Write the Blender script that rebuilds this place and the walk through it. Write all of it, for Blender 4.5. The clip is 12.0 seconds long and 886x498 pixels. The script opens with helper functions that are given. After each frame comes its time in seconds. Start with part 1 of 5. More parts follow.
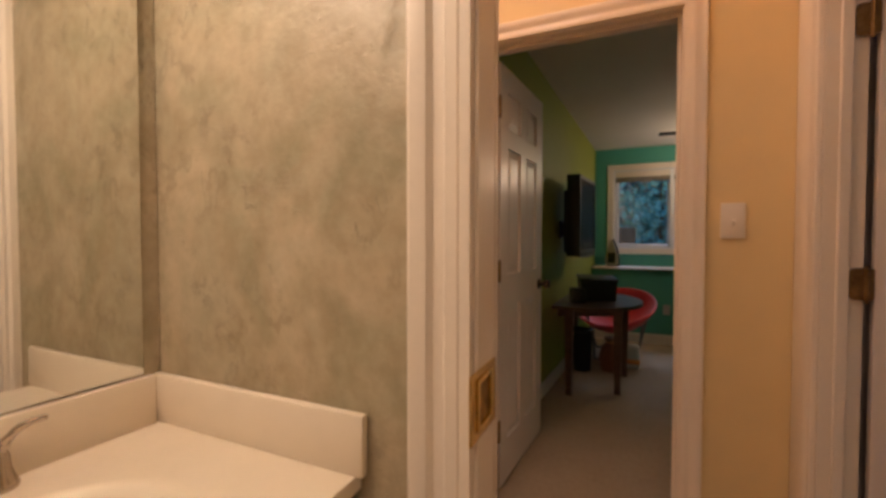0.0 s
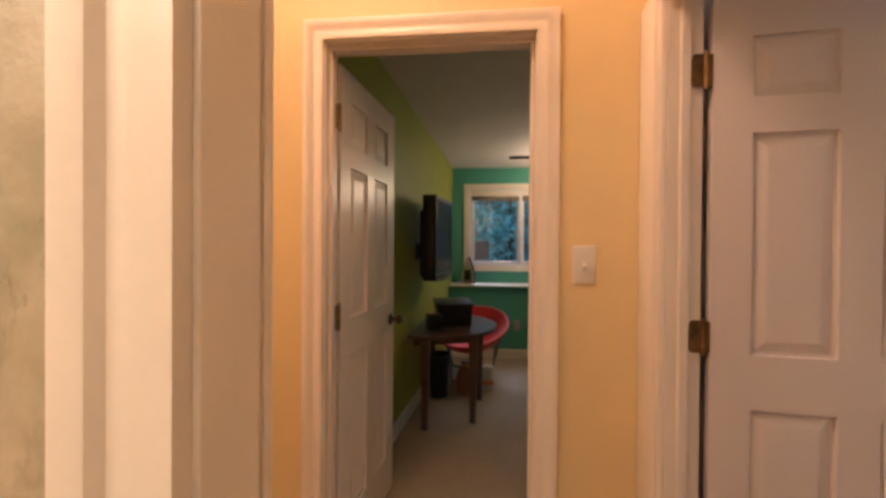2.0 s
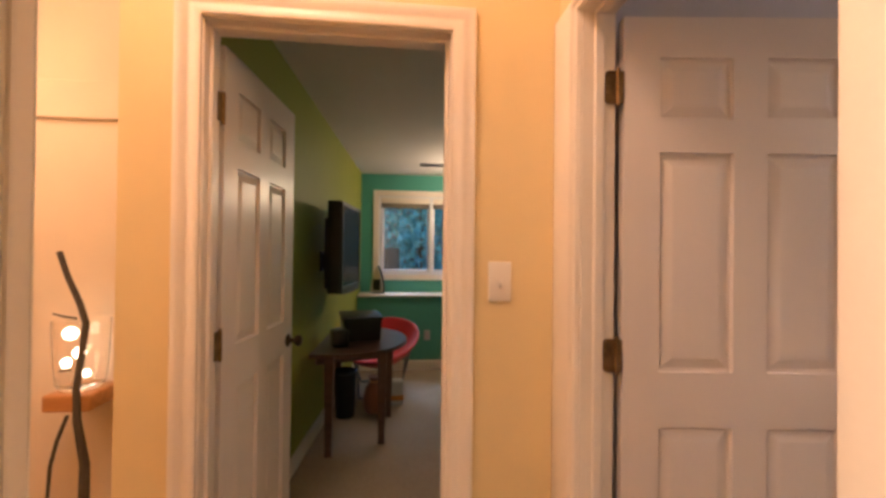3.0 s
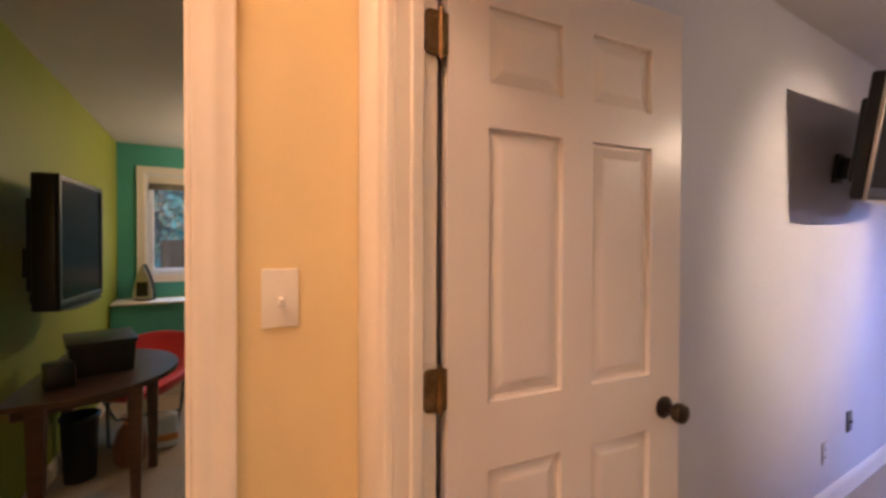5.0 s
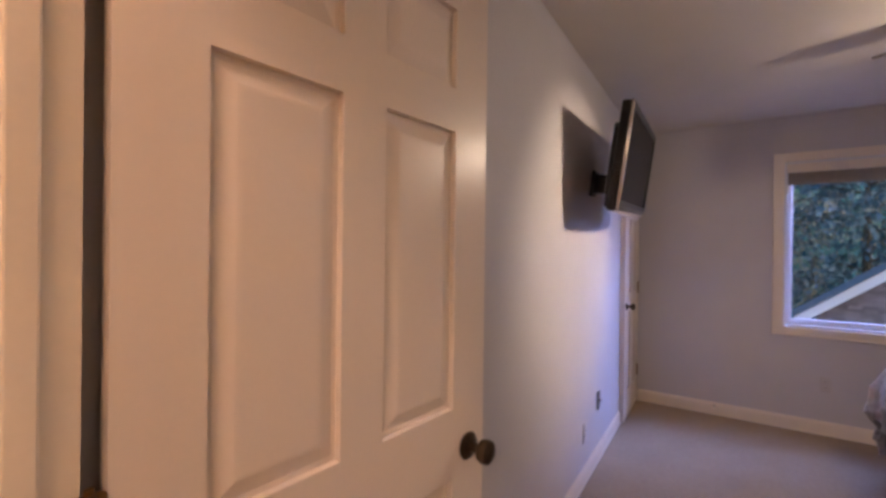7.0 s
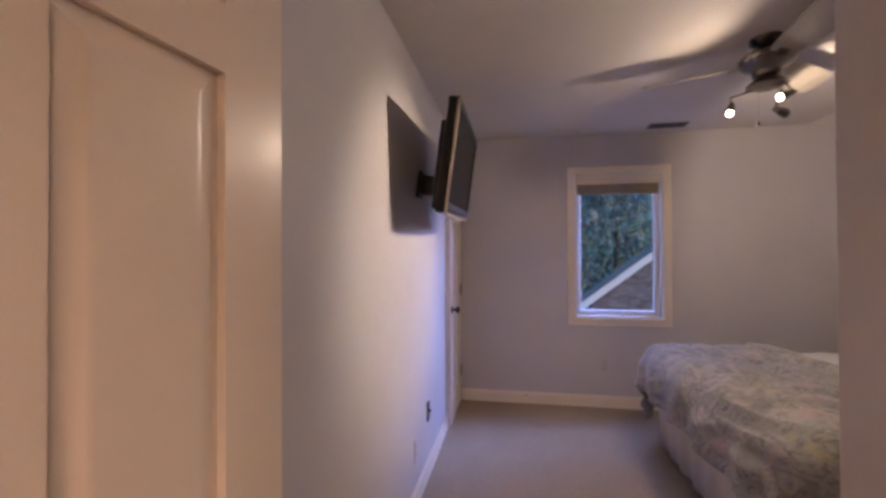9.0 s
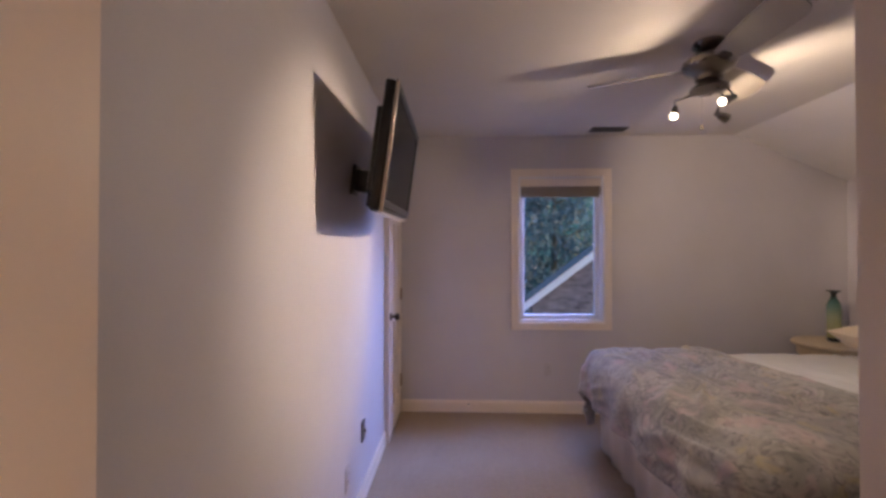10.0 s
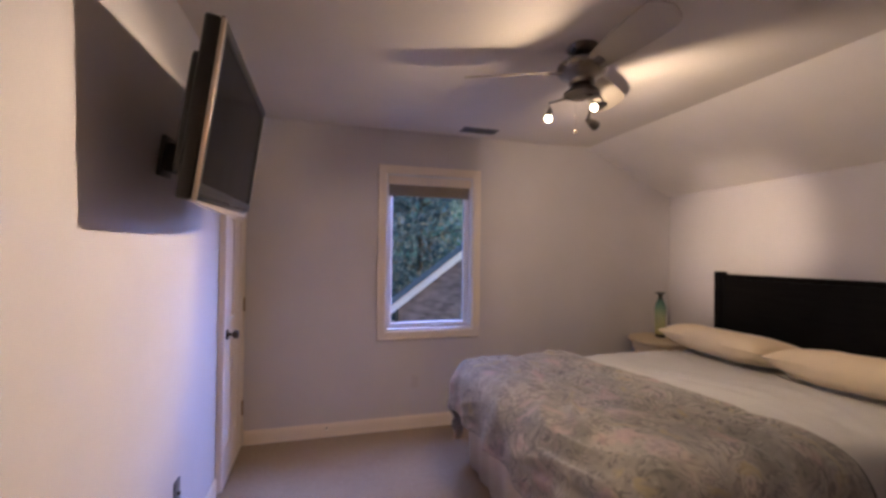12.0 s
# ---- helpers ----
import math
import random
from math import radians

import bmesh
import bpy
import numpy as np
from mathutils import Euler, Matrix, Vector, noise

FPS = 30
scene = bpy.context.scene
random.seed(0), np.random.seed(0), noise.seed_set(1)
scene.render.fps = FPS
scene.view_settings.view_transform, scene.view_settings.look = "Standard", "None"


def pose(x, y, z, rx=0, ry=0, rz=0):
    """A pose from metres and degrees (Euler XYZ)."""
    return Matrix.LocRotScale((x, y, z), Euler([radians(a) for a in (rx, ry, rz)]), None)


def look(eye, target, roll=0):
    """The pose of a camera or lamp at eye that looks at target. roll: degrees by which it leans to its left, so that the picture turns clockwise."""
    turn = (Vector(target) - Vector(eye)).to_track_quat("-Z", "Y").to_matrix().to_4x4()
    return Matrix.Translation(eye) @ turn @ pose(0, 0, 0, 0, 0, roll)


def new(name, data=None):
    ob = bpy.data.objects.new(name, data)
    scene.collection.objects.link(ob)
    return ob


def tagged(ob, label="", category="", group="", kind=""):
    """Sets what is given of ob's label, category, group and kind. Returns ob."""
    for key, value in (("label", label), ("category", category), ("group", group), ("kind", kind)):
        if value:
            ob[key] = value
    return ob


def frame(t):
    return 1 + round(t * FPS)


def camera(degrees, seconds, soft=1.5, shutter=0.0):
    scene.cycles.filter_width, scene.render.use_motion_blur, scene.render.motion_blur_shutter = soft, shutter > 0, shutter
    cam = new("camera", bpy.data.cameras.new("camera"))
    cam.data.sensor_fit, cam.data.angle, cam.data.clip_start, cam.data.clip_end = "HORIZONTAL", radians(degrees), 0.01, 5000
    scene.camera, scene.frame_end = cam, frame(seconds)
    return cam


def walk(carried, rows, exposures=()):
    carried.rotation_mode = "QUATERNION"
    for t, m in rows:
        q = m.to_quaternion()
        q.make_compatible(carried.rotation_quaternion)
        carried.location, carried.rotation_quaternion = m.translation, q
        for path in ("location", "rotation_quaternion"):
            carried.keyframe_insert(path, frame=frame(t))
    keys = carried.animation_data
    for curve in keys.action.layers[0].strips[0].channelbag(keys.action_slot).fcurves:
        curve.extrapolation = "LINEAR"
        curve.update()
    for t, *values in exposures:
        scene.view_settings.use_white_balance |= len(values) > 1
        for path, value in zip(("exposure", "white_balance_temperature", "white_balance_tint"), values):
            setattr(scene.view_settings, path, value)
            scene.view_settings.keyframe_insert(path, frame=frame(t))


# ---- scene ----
cam = camera(93.0, 12.0, soft=3.2)
PATH = [
    (0, (0.015, 0.239, 1.206), (-0.809, 2.061, 1.153), 0.0),
    (0.5, (0.037, 0.298, 1.25), (-0.676, 2.166, 1.212), -0.7),
    (1, (0.044, 0.394, 1.282), (-0.526, 2.311, 1.243), -0.7),
    (1.5, (0.039, 0.476, 1.307), (-0.363, 2.435, 1.278), -0.3),
    (2, (0.014, 0.568, 1.325), (-0.195, 2.557, 1.309), 0.4),
    (2.5, (0.002, 0.637, 1.34), (0.012, 2.637, 1.348), 0.8),
    (4.5, (0.123, 0.968, 1.383), (0.926, 2.799, 1.371), -0.3),
    (5, (0.174, 1.057, 1.381), (1.195, 2.776, 1.358), 0.2),
    (5.5, (0.241, 1.13, 1.377), (1.474, 2.704, 1.356), 0.6),
    (6, (0.306, 1.2, 1.367), (1.712, 2.622, 1.356), 0.8),
    (6.5, (0.369, 1.25, 1.366), (1.92, 2.513, 1.367), 0.9),
    (7, (0.453, 1.266, 1.385), (2.127, 2.36, 1.379), 0.7),
    (7.5, (0.518, 1.273, 1.389), (2.301, 2.181, 1.391), 0.5),
    (9.5, (0.825, 1.372, 1.396), (2.815, 1.568, 1.416), -0.2),
    (10, (0.94, 1.367, 1.403), (2.938, 1.44, 1.427), -0.0),
    (10.5, (1.05, 1.36, 1.406), (3.048, 1.287, 1.431), -0.1),
    (11, (1.143, 1.337, 1.414), (3.13, 1.111, 1.435), 0.3),
    (11.5, (1.229, 1.328, 1.424), (3.189, 0.935, 1.446), 0.5),
    (12, (1.285, 1.327, 1.429), (3.207, 0.777, 1.457), 0.7),
]
walk(cam, [(t, look(eye, target, roll)) for t, eye, target, roll in PATH], exposures=((0, -1.03, 6000, 10), (0.4, -0.93, 6000, 10), (0.8, -0.75, 6000, 10), (1.2, -0.61, 6000, 10), (1.8, -0.43, 6000, 10), (2.6, -0.18, 6000, 10), (4.5, 0.02, 6000, 10), (5.5, -0.04, 6000, 10), (6.5, -0.16, 6000, 10), (7.5, -0.2, 6000, 10), (9.3, -0.2, 5950, 10), (10.5, -0.18, 6050, 10), (12, -0.13, 6300, 10)))

# ---- world, lights, exposure ----
WARM = (1.0, 0.64, 0.46)
HALO = (1.0, 0.73, 0.50)
DUSK = (0.32, 0.42, 1.0)
world = bpy.data.worlds.new("dusk")
scene.world = world
world.use_nodes = True
wn = world.node_tree.nodes
sky = wn.new("ShaderNodeTexSky")
sky.sky_type = "NISHITA"
sky.sun_disc = False
sky.sun_elevation = radians(4)
sky.ozone_density = 3.0
sky.sun_rotation = radians(200)
world.node_tree.links.new(sky.outputs[0], wn["Background"].inputs[0])
wn["Background"].inputs[1].default_value = 1.1


def lamp(name, kind, m, watts, colour, **more):
    data = bpy.data.lights.new(name, kind)
    data.energy, data.color = watts, colour
    for key, value in more.items():
        if key == "size":
            data.size = value
        elif key == "size_y":
            data.size_y = value
        elif key == "shape":
            data.shape = value
        elif key == "radius":
            data.shadow_soft_size = value
        elif key == "cone":
            data.spot_size = radians(value)
        elif key == "blend":
            data.spot_blend = value
        elif key == "angle":
            data.angle = radians(value)
    ob = new(name, data)
    ob.matrix_world = m
    return ob


lamp("sun", "SUN", look((0, 0, 30), (12, 22, 0)), 0.2, (1.0, 0.93, 0.85), angle=20)
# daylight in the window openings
lamp("window_daylight", "AREA", look((6.3, 0.2, 3.9), (4.0, 0.6, 0.9)), 185, DUSK, shape="RECTANGLE", size=2.2, size_y=1.6)
lamp("low_window_daylight", "AREA", look((6.1, -1.3, 2.55), (4.75, 0.45, 1.4)), 360, DUSK, shape="RECTANGLE", size=1.1, size_y=1.0)
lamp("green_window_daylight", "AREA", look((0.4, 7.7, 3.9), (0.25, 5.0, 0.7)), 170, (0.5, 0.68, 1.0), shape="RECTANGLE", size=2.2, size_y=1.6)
# bathroom light over the mirror, hall ceiling light, lamp further down the hall
lamp("bathroom_light", "AREA", look((-0.84, 0.32, 2.12), (-0.45, 0.50, 0.9)), 22, (1.0, 0.70, 0.47), shape="RECTANGLE", size=0.5, size_y=0.12)
# unseen lamp added to even the light on the plaster and the hall wall
lamp("bathroom_ceiling_light", "AREA", look((0.15, -0.95, 2.42), (0.15, -0.85, 0)), 31, (1.0, 0.68, 0.45), shape="DISK", size=0.5)
lamp("hall_light", "AREA", look((-0.6, 1.32, 3.24), (-0.5, 1.4, 0)), 40, WARM, shape="DISK", size=0.75)
# added bare lamp, no fixture: lights the lime wall, throws the television's shadow
lamp("green_room_light", "POINT", pose(0.85, 5.20, 1.98), 27, (1.0, 0.70, 0.44), radius=0.12)
lamp("landing_light", "POINT", pose(-1.9, 2.0, 2.1), 26, (1.0, 0.60, 0.32), radius=0.12)
LAMPS = [((2.99, 0.085, 2.14), (2.84, 1.92, 1.42), 142, 56, 0.7), ((3.085, 0.045, 2.09), (3.96, -2.0, 1.60), 150, 40, 1.0), ((3.18, 0.235, 2.14), (2.55, 0.75, 0.9), 12, 90, 1.0)]
for eye, aim, watts, cone, edge in LAMPS:
    way = (Vector(aim) - Vector(eye)).normalized()
    lamp("spot_beam", "SPOT", look(Vector(eye) + way * 0.045, aim), watts, HALO, radius=0.018, cone=cone, blend=edge)
    lamp("spot_spill", "SPOT", look(Vector(eye) + way * 0.05, aim), 36 if aim[1] < 0 else 21, HALO, radius=0.02, cone=158 if aim[1] < 0 else 172, blend=0.5)


# ---- materials ----
def nodes_of(name):
    m = bpy.data.materials.new(name)
    m.use_nodes = True
    n, l = m.node_tree.nodes, m.node_tree.links
    return m, n, l, n["Principled BSDF"]


def coords(n, l, scale=(1, 1, 1)):
    tc, mp = n.new("ShaderNodeTexCoord"), n.new("ShaderNodeMapping")
    mp.inputs["Scale"].default_value = scale
    l.new(tc.outputs["Object"], mp.inputs["Vector"])
    return mp.outputs[0]


def noise_node(n, l, vec, scale, detail=4, rough=0.55, distort=0.0):
    t = n.new("ShaderNodeTexNoise")
    t.inputs["Scale"].default_value, t.inputs["Detail"].default_value = scale, detail
    t.inputs["Roughness"].default_value, t.inputs["Distortion"].default_value = rough, distort
    l.new(vec, t.inputs["Vector"])
    return t.outputs["Fac"]


def ramp(n, l, fac, stops):
    r = n.new("ShaderNodeValToRGB")
    while len(r.color_ramp.elements) < len(stops):
        r.color_ramp.elements.new(0.5)
    for e, (at, c) in zip(r.color_ramp.elements, stops):
        e.position, e.color = at, (*c, 1)
    l.new(fac, r.inputs[0])
    return r.outputs[0]


def mixed(n, l, fac, a, b, how="MIX"):
    m = n.new("ShaderNodeMix")
    m.data_type, m.blend_type = "RGBA", how
    for s, v in ((0, fac), (6, a), (7, b)):
        if isinstance(v, (int, float)):
            m.inputs[s].default_value = v
        elif isinstance(v, tuple):
            m.inputs[s].default_value = (*v, 1)
        else:
            l.new(v, m.inputs[s])
    return m.outputs[2]


def bump(n, l, bsdf, height, strength, distance):
    b = n.new("ShaderNodeBump")
    b.inputs["Strength"].default_value, b.inputs["Distance"].default_value = strength, distance
    l.new(height, b.inputs["Height"])
    l.new(b.outputs[0], bsdf.inputs["Normal"])


def paint(name, c, rough=0.5, vary=0.06, grain=220, relief=0.15, metal=0.0, large=2.5, spec=0.5):
    """Paint, plastic or metal: slight large stains, fine grain in tone, gloss and relief."""
    m, n, l, b = nodes_of(name)
    v = coords(n, l)
    big, fine = noise_node(n, l, v, large, 3), noise_node(n, l, v, grain, 2)
    lo, hi = tuple(x * (1 - vary) for x in c), tuple(min(1, x * (1 + vary)) for x in c)
    col = ramp(n, l, big, [(0.3, lo), (0.7, hi)])
    col = mixed(n, l, 0.25, col, ramp(n, l, fine, [(0.3, lo), (0.7, hi)]))
    l.new(col, b.inputs["Base Color"])
    rr = ramp(n, l, noise_node(n, l, v, 9, 4), [(0.3, (max(rough - 0.02, 0.02),) * 3), (0.7, (min(rough + 0.02, 1),) * 3)])
    l.new(rr, b.inputs["Roughness"])
    b.inputs["Metallic"].default_value = metal
    b.inputs["Specular IOR Level"].default_value = spec
    if relief:
        bump(n, l, b, fine, relief, 0.002)
    return m


def faux_plaster():
    """Trowelled two-tone plaster: olive over peach, with vertical drifts, small dark nicks and raised dabs."""
    m, n, l, b = nodes_of("faux_plaster")
    v, vs = coords(n, l), coords(n, l, (1, 1, 0.62))
    big = noise_node(n, l, v, 3.4, 4, 0.55, 0.9)
    a = noise_node(n, l, vs, 6.5, 6, 0.62, 0.5)
    c = noise_node(n, l, v, 22, 4, 0.6, 0.1)
    nick = noise_node(n, l, coords(n, l, (1, 1, 0.7)), 15, 4, 0.6, 0.25)
    gate = noise_node(n, l, v, 4.2, 2, 0.5)
    col = ramp(n, l, a, [(0.32, (0.26, 0.235, 0.145)), (0.47, (0.345, 0.295, 0.19)), (0.58, (0.44, 0.365, 0.245)), (0.72, (0.52, 0.46, 0.335))])
    col = mixed(n, l, 0.5, col, ramp(n, l, big, [(0.36, (0.30, 0.285, 0.18)), (0.50, (0.42, 0.335, 0.22)), (0.64, (0.52, 0.465, 0.34))]))
    col = mixed(n, l, 0.17, col, ramp(n, l, c, [(0.34, (0.18, 0.155, 0.09)), (0.66, (0.60, 0.53, 0.40))]))
    # trowel crevices, thin and broken, in drifts
    line = ramp(n, l, nick, [(0.53, (0, 0, 0)), (0.585, (1, 1, 1)), (0.64, (0.3,) * 3), (0.70, (0, 0, 0))])
    mask = ramp(n, l, gate, [(0.46, (0, 0, 0)), (0.60, (0.32,) * 3)])
    both = n.new("ShaderNodeMath")
    both.operation = "MULTIPLY"
    l.new(line, both.inputs[0])
    l.new(mask, both.inputs[1])
    col = mixed(n, l, both.outputs[0], col, (0.17, 0.135, 0.075))
    scratch = ramp(n, l, noise_node(n, l, coords(n, l, (1, 1, 0.8)), 8.5, 7, 0.68, 0.4), [(0.475, (0, 0, 0)), (0.495, (0.3,) * 3), (0.505, (0.3,) * 3), (0.52, (0, 0, 0))])
    drift = ramp(n, l, noise_node(n, l, v, 6.0, 3, 0.55), [(0.50, (0, 0, 0)), (0.60, (1, 1, 1))])
    thin = mixed(n, l, 1.0, scratch, drift, "MULTIPLY")
    col = mixed(n, l, thin, col, (0.15, 0.125, 0.07))
    l.new(col, b.inputs["Base Color"])
    b.inputs["Roughness"].default_value = 0.42
    # raised dabs and trowel ridges
    dab = n.new("ShaderNodeTexVoronoi")
    dab.feature = "SMOOTH_F1"
    dab.inputs["Scale"].default_value = 20
    warp = n.new("ShaderNodeVectorMath")
    warp.operation = "MULTIPLY_ADD"
    l.new(a, warp.inputs[0])
    warp.inputs[1].default_value = (0.35, 0.35, 0.35)
    l.new(vs, warp.inputs[2])
    l.new(warp.outputs[0], dab.inputs["Vector"])
    ridge = ramp(n, l, dab.outputs["Distance"], [(0.10, (1, 1, 1)), (0.30, (0.35,) * 3), (0.55, (0, 0, 0))])
    height = mixed(n, l, mask, c, ridge)
    bump(n, l, b, mixed(n, l, 0.5, mixed(n, l, 0.35, height, both.outputs[0]), thin), 0.75, 0.014)
    return m


def carpet_material():
    m, n, l, b = nodes_of("carpet")
    v = coords(n, l)
    f = noise_node(n, l, v, 260, 3, 0.7)
    g = noise_node(n, l, v, 3.5, 4, 0.6, 0.5)
    w = noise_node(n, l, v, 38, 4, 0.7)
    col = ramp(n, l, g, [(0.3, (0.330, 0.257, 0.185)), (0.7, (0.420, 0.332, 0.241))])
    col = mixed(n, l, 0.5, col, ramp(n, l, f, [(0.3, (0.240, 0.180, 0.129)), (0.7, (0.500, 0.399, 0.292))]))
    col = mixed(n, l, 0.25, col, ramp(n, l, w, [(0.35, (0.280, 0.218, 0.155)), (0.65, (0.460, 0.370, 0.267))]))
    l.new(col, b.inputs["Base Color"])
    b.inputs["Roughness"].default_value = 0.95
    b.inputs["Specular IOR Level"].default_value = 0.1
    bump(n, l, b, mixed(n, l, 0.4, f, w), 0.7, 0.006)
    return m


def paisley():
    m, n, l, b = nodes_of("paisley_duvet")
    v = coords(n, l)
    wob = n.new("ShaderNodeTexNoise")
    wob.inputs["Scale"].default_value, wob.inputs["Detail"].default_value = 4.5, 2
    l.new(v, wob.inputs["Vector"])
    add = n.new("ShaderNodeVectorMath")
    add.operation = "MULTIPLY_ADD"
    l.new(wob.outputs["Color"], add.inputs[0])
    add.inputs[1].default_value = (0.22, 0.22, 0.22)
    l.new(v, add.inputs[2])
    vo = n.new("ShaderNodeTexVoronoi")
    vo.inputs["Scale"].default_value = 6.5
    l.new(add.outputs[0], vo.inputs["Vector"])
    base = ramp(n, l, noise_node(n, l, add.outputs[0], 4.5, 4, 0.6, 0.3), [(0.34, (0.17, 0.17, 0.155)), (0.45, (0.28, 0.27, 0.24)), (0.55, (0.37, 0.345, 0.315)), (0.66, (0.49, 0.45, 0.41))])
    # drop-shaped motifs ring by ring, broken up by finer leaves
    motif = ramp(n, l, vo.outputs["Distance"], [(0.04, (0.13, 0.13, 0.15)), (0.12, (0.52, 0.44, 0.44)), (0.22, (0.29, 0.285, 0.26)), (0.30, (0.54, 0.51, 0.47)), (0.37, (0.19, 0.19, 0.19)), (0.47, (0.40, 0.38, 0.35)), (0.60, (0.29, 0.285, 0.27))])
    col = mixed(n, l, ramp(n, l, noise_node(n, l, v, 3.2, 3), [(0.35, (0.25,) * 3), (0.65, (0.8,) * 3)]), base, motif)
    vo2 = n.new("ShaderNodeTexVoronoi")
    vo2.inputs["Scale"].default_value = 23
    l.new(add.outputs[0], vo2.inputs["Vector"])
    col = mixed(n, l, ramp(n, l, vo2.outputs["Distance"], [(0.10, (0.45,) * 3), (0.28, (0, 0, 0))]), col, (0.50, 0.47, 0.45))
    fine = noise_node(n, l, add.outputs[0], 30, 5, 0.65, 0.8)
    col = mixed(n, l, ramp(n, l, fine, [(0.52, (0, 0, 0)), (0.61, (0.75,) * 3)]), col, (0.13, 0.13, 0.14))
    tint = noise_node(n, l, add.outputs[0], 6, 3, 0.5, 0.4)
    col = mixed(n, l, ramp(n, l, tint, [(0.60, (0, 0, 0)), (0.68, (0.6,) * 3)]), col, (0.46, 0.38, 0.20))
    col = mixed(n, l, ramp(n, l, tint, [(0.32, (0.65,) * 3), (0.42, (0, 0, 0))]), col, (0.52, 0.38, 0.38))
    col = mixed(n, l, 1.0, col, (0.93, 0.92, 0.91), "MULTIPLY")
    l.new(col, b.inputs["Base Color"])
    b.inputs["Roughness"].default_value = 0.7
    b.inputs["Sheen Weight"].default_value = 0.25
    bump(n, l, b, noise_node(n, l, v, 340, 2), 0.25, 0.002)
    return m


def cloth(name, c, rough=0.85):
    m, n, l, b = nodes_of(name)
    v = coords(n, l)
    f, g = noise_node(n, l, v, 300, 2), noise_node(n, l, v, 7, 4)
    col = mixed(n, l, 0.3, ramp(n, l, g, [(0.3, tuple(x * 0.9 for x in c)), (0.7, c)]), ramp(n, l, f, [(0.3, tuple(x * 0.82 for x in c)), (0.7, c)]))
    l.new(col, b.inputs["Base Color"])
    b.inputs["Roughness"].default_value = rough
    b.inputs["Sheen Weight"].default_value = 0.2
    bump(n, l, b, mixed(n, l, 0.5, f, g), 0.3, 0.006)
    return m


def wood(name, a, c, rough=0.35, scale=(3, 40, 40), spec=0.5):
    m, n, l, b = nodes_of(name)
    f = noise_node(n, l, coords(n, l, scale), 1.0, 6, 0.6, 0.7)
    l.new(ramp(n, l, f, [(0.3, a), (0.7, c)]), b.inputs["Base Color"])
    b.inputs["Roughness"].default_value = rough
    b.inputs["Specular IOR Level"].default_value = spec
    bump(n, l, b, f, 0.15, 0.003)
    return m


def glass_material(name, tint=(1, 1, 1), rough=0.0):
    m, n, l, b = nodes_of(name)
    b.inputs["Base Color"].default_value = (*tint, 1)
    b.inputs["Transmission Weight"].default_value = 1
    b.inputs["Roughness"].default_value = rough
    b.inputs["IOR"].default_value = 1.45
    return m


def glow(name, c, strength):
    m, n, l, b = nodes_of(name)
    b.inputs["Base Color"].default_value = (*c, 1)
    b.inputs["Emission Color"].default_value = (*c, 1)
    b.inputs["Emission Strength"].default_value = strength
    return m


def leaf_material(name, stops, rough=0.6, drift=0.0):
    """Tone changes from piece to piece and, by drift, in larger patches."""
    m, n, l, b = nodes_of(name)
    g = n.new("ShaderNodeNewGeometry")
    fac = g.outputs["Random Per Island"]
    if drift:
        patch = ramp(n, l, noise_node(n, l, coords(n, l), 1.1, 3, 0.6, 0.3), [(0.34, (0, 0, 0)), (0.66, (1, 1, 1))])
        fac = mixed(n, l, drift, fac, patch)
    l.new(ramp(n, l, fac, stops), b.inputs["Base Color"])
    b.inputs["Roughness"].default_value = rough
    return m


def graded_glass():
    m, n, l, b = nodes_of("green_glass")
    tc, sp = n.new("ShaderNodeTexCoord"), n.new("ShaderNodeSeparateXYZ")
    l.new(tc.outputs["Object"], sp.inputs[0])
    mr = n.new("ShaderNodeMapRange")
    mr.inputs[1].default_value, mr.inputs[2].default_value = 0.02, 0.38
    l.new(sp.outputs[2], mr.inputs[0])
    l.new(ramp(n, l, mr.outputs[0], [(0.05, (0.80, 0.74, 0.34)), (0.5, (0.66, 0.76, 0.50)), (0.72, (0.30, 0.52, 0.42)), (0.9, (0.10, 0.26, 0.24))]), b.inputs["Base Color"])
    b.inputs["Transmission Weight"].default_value = 0.55
    b.inputs["Roughness"].default_value = 0.12
    return m


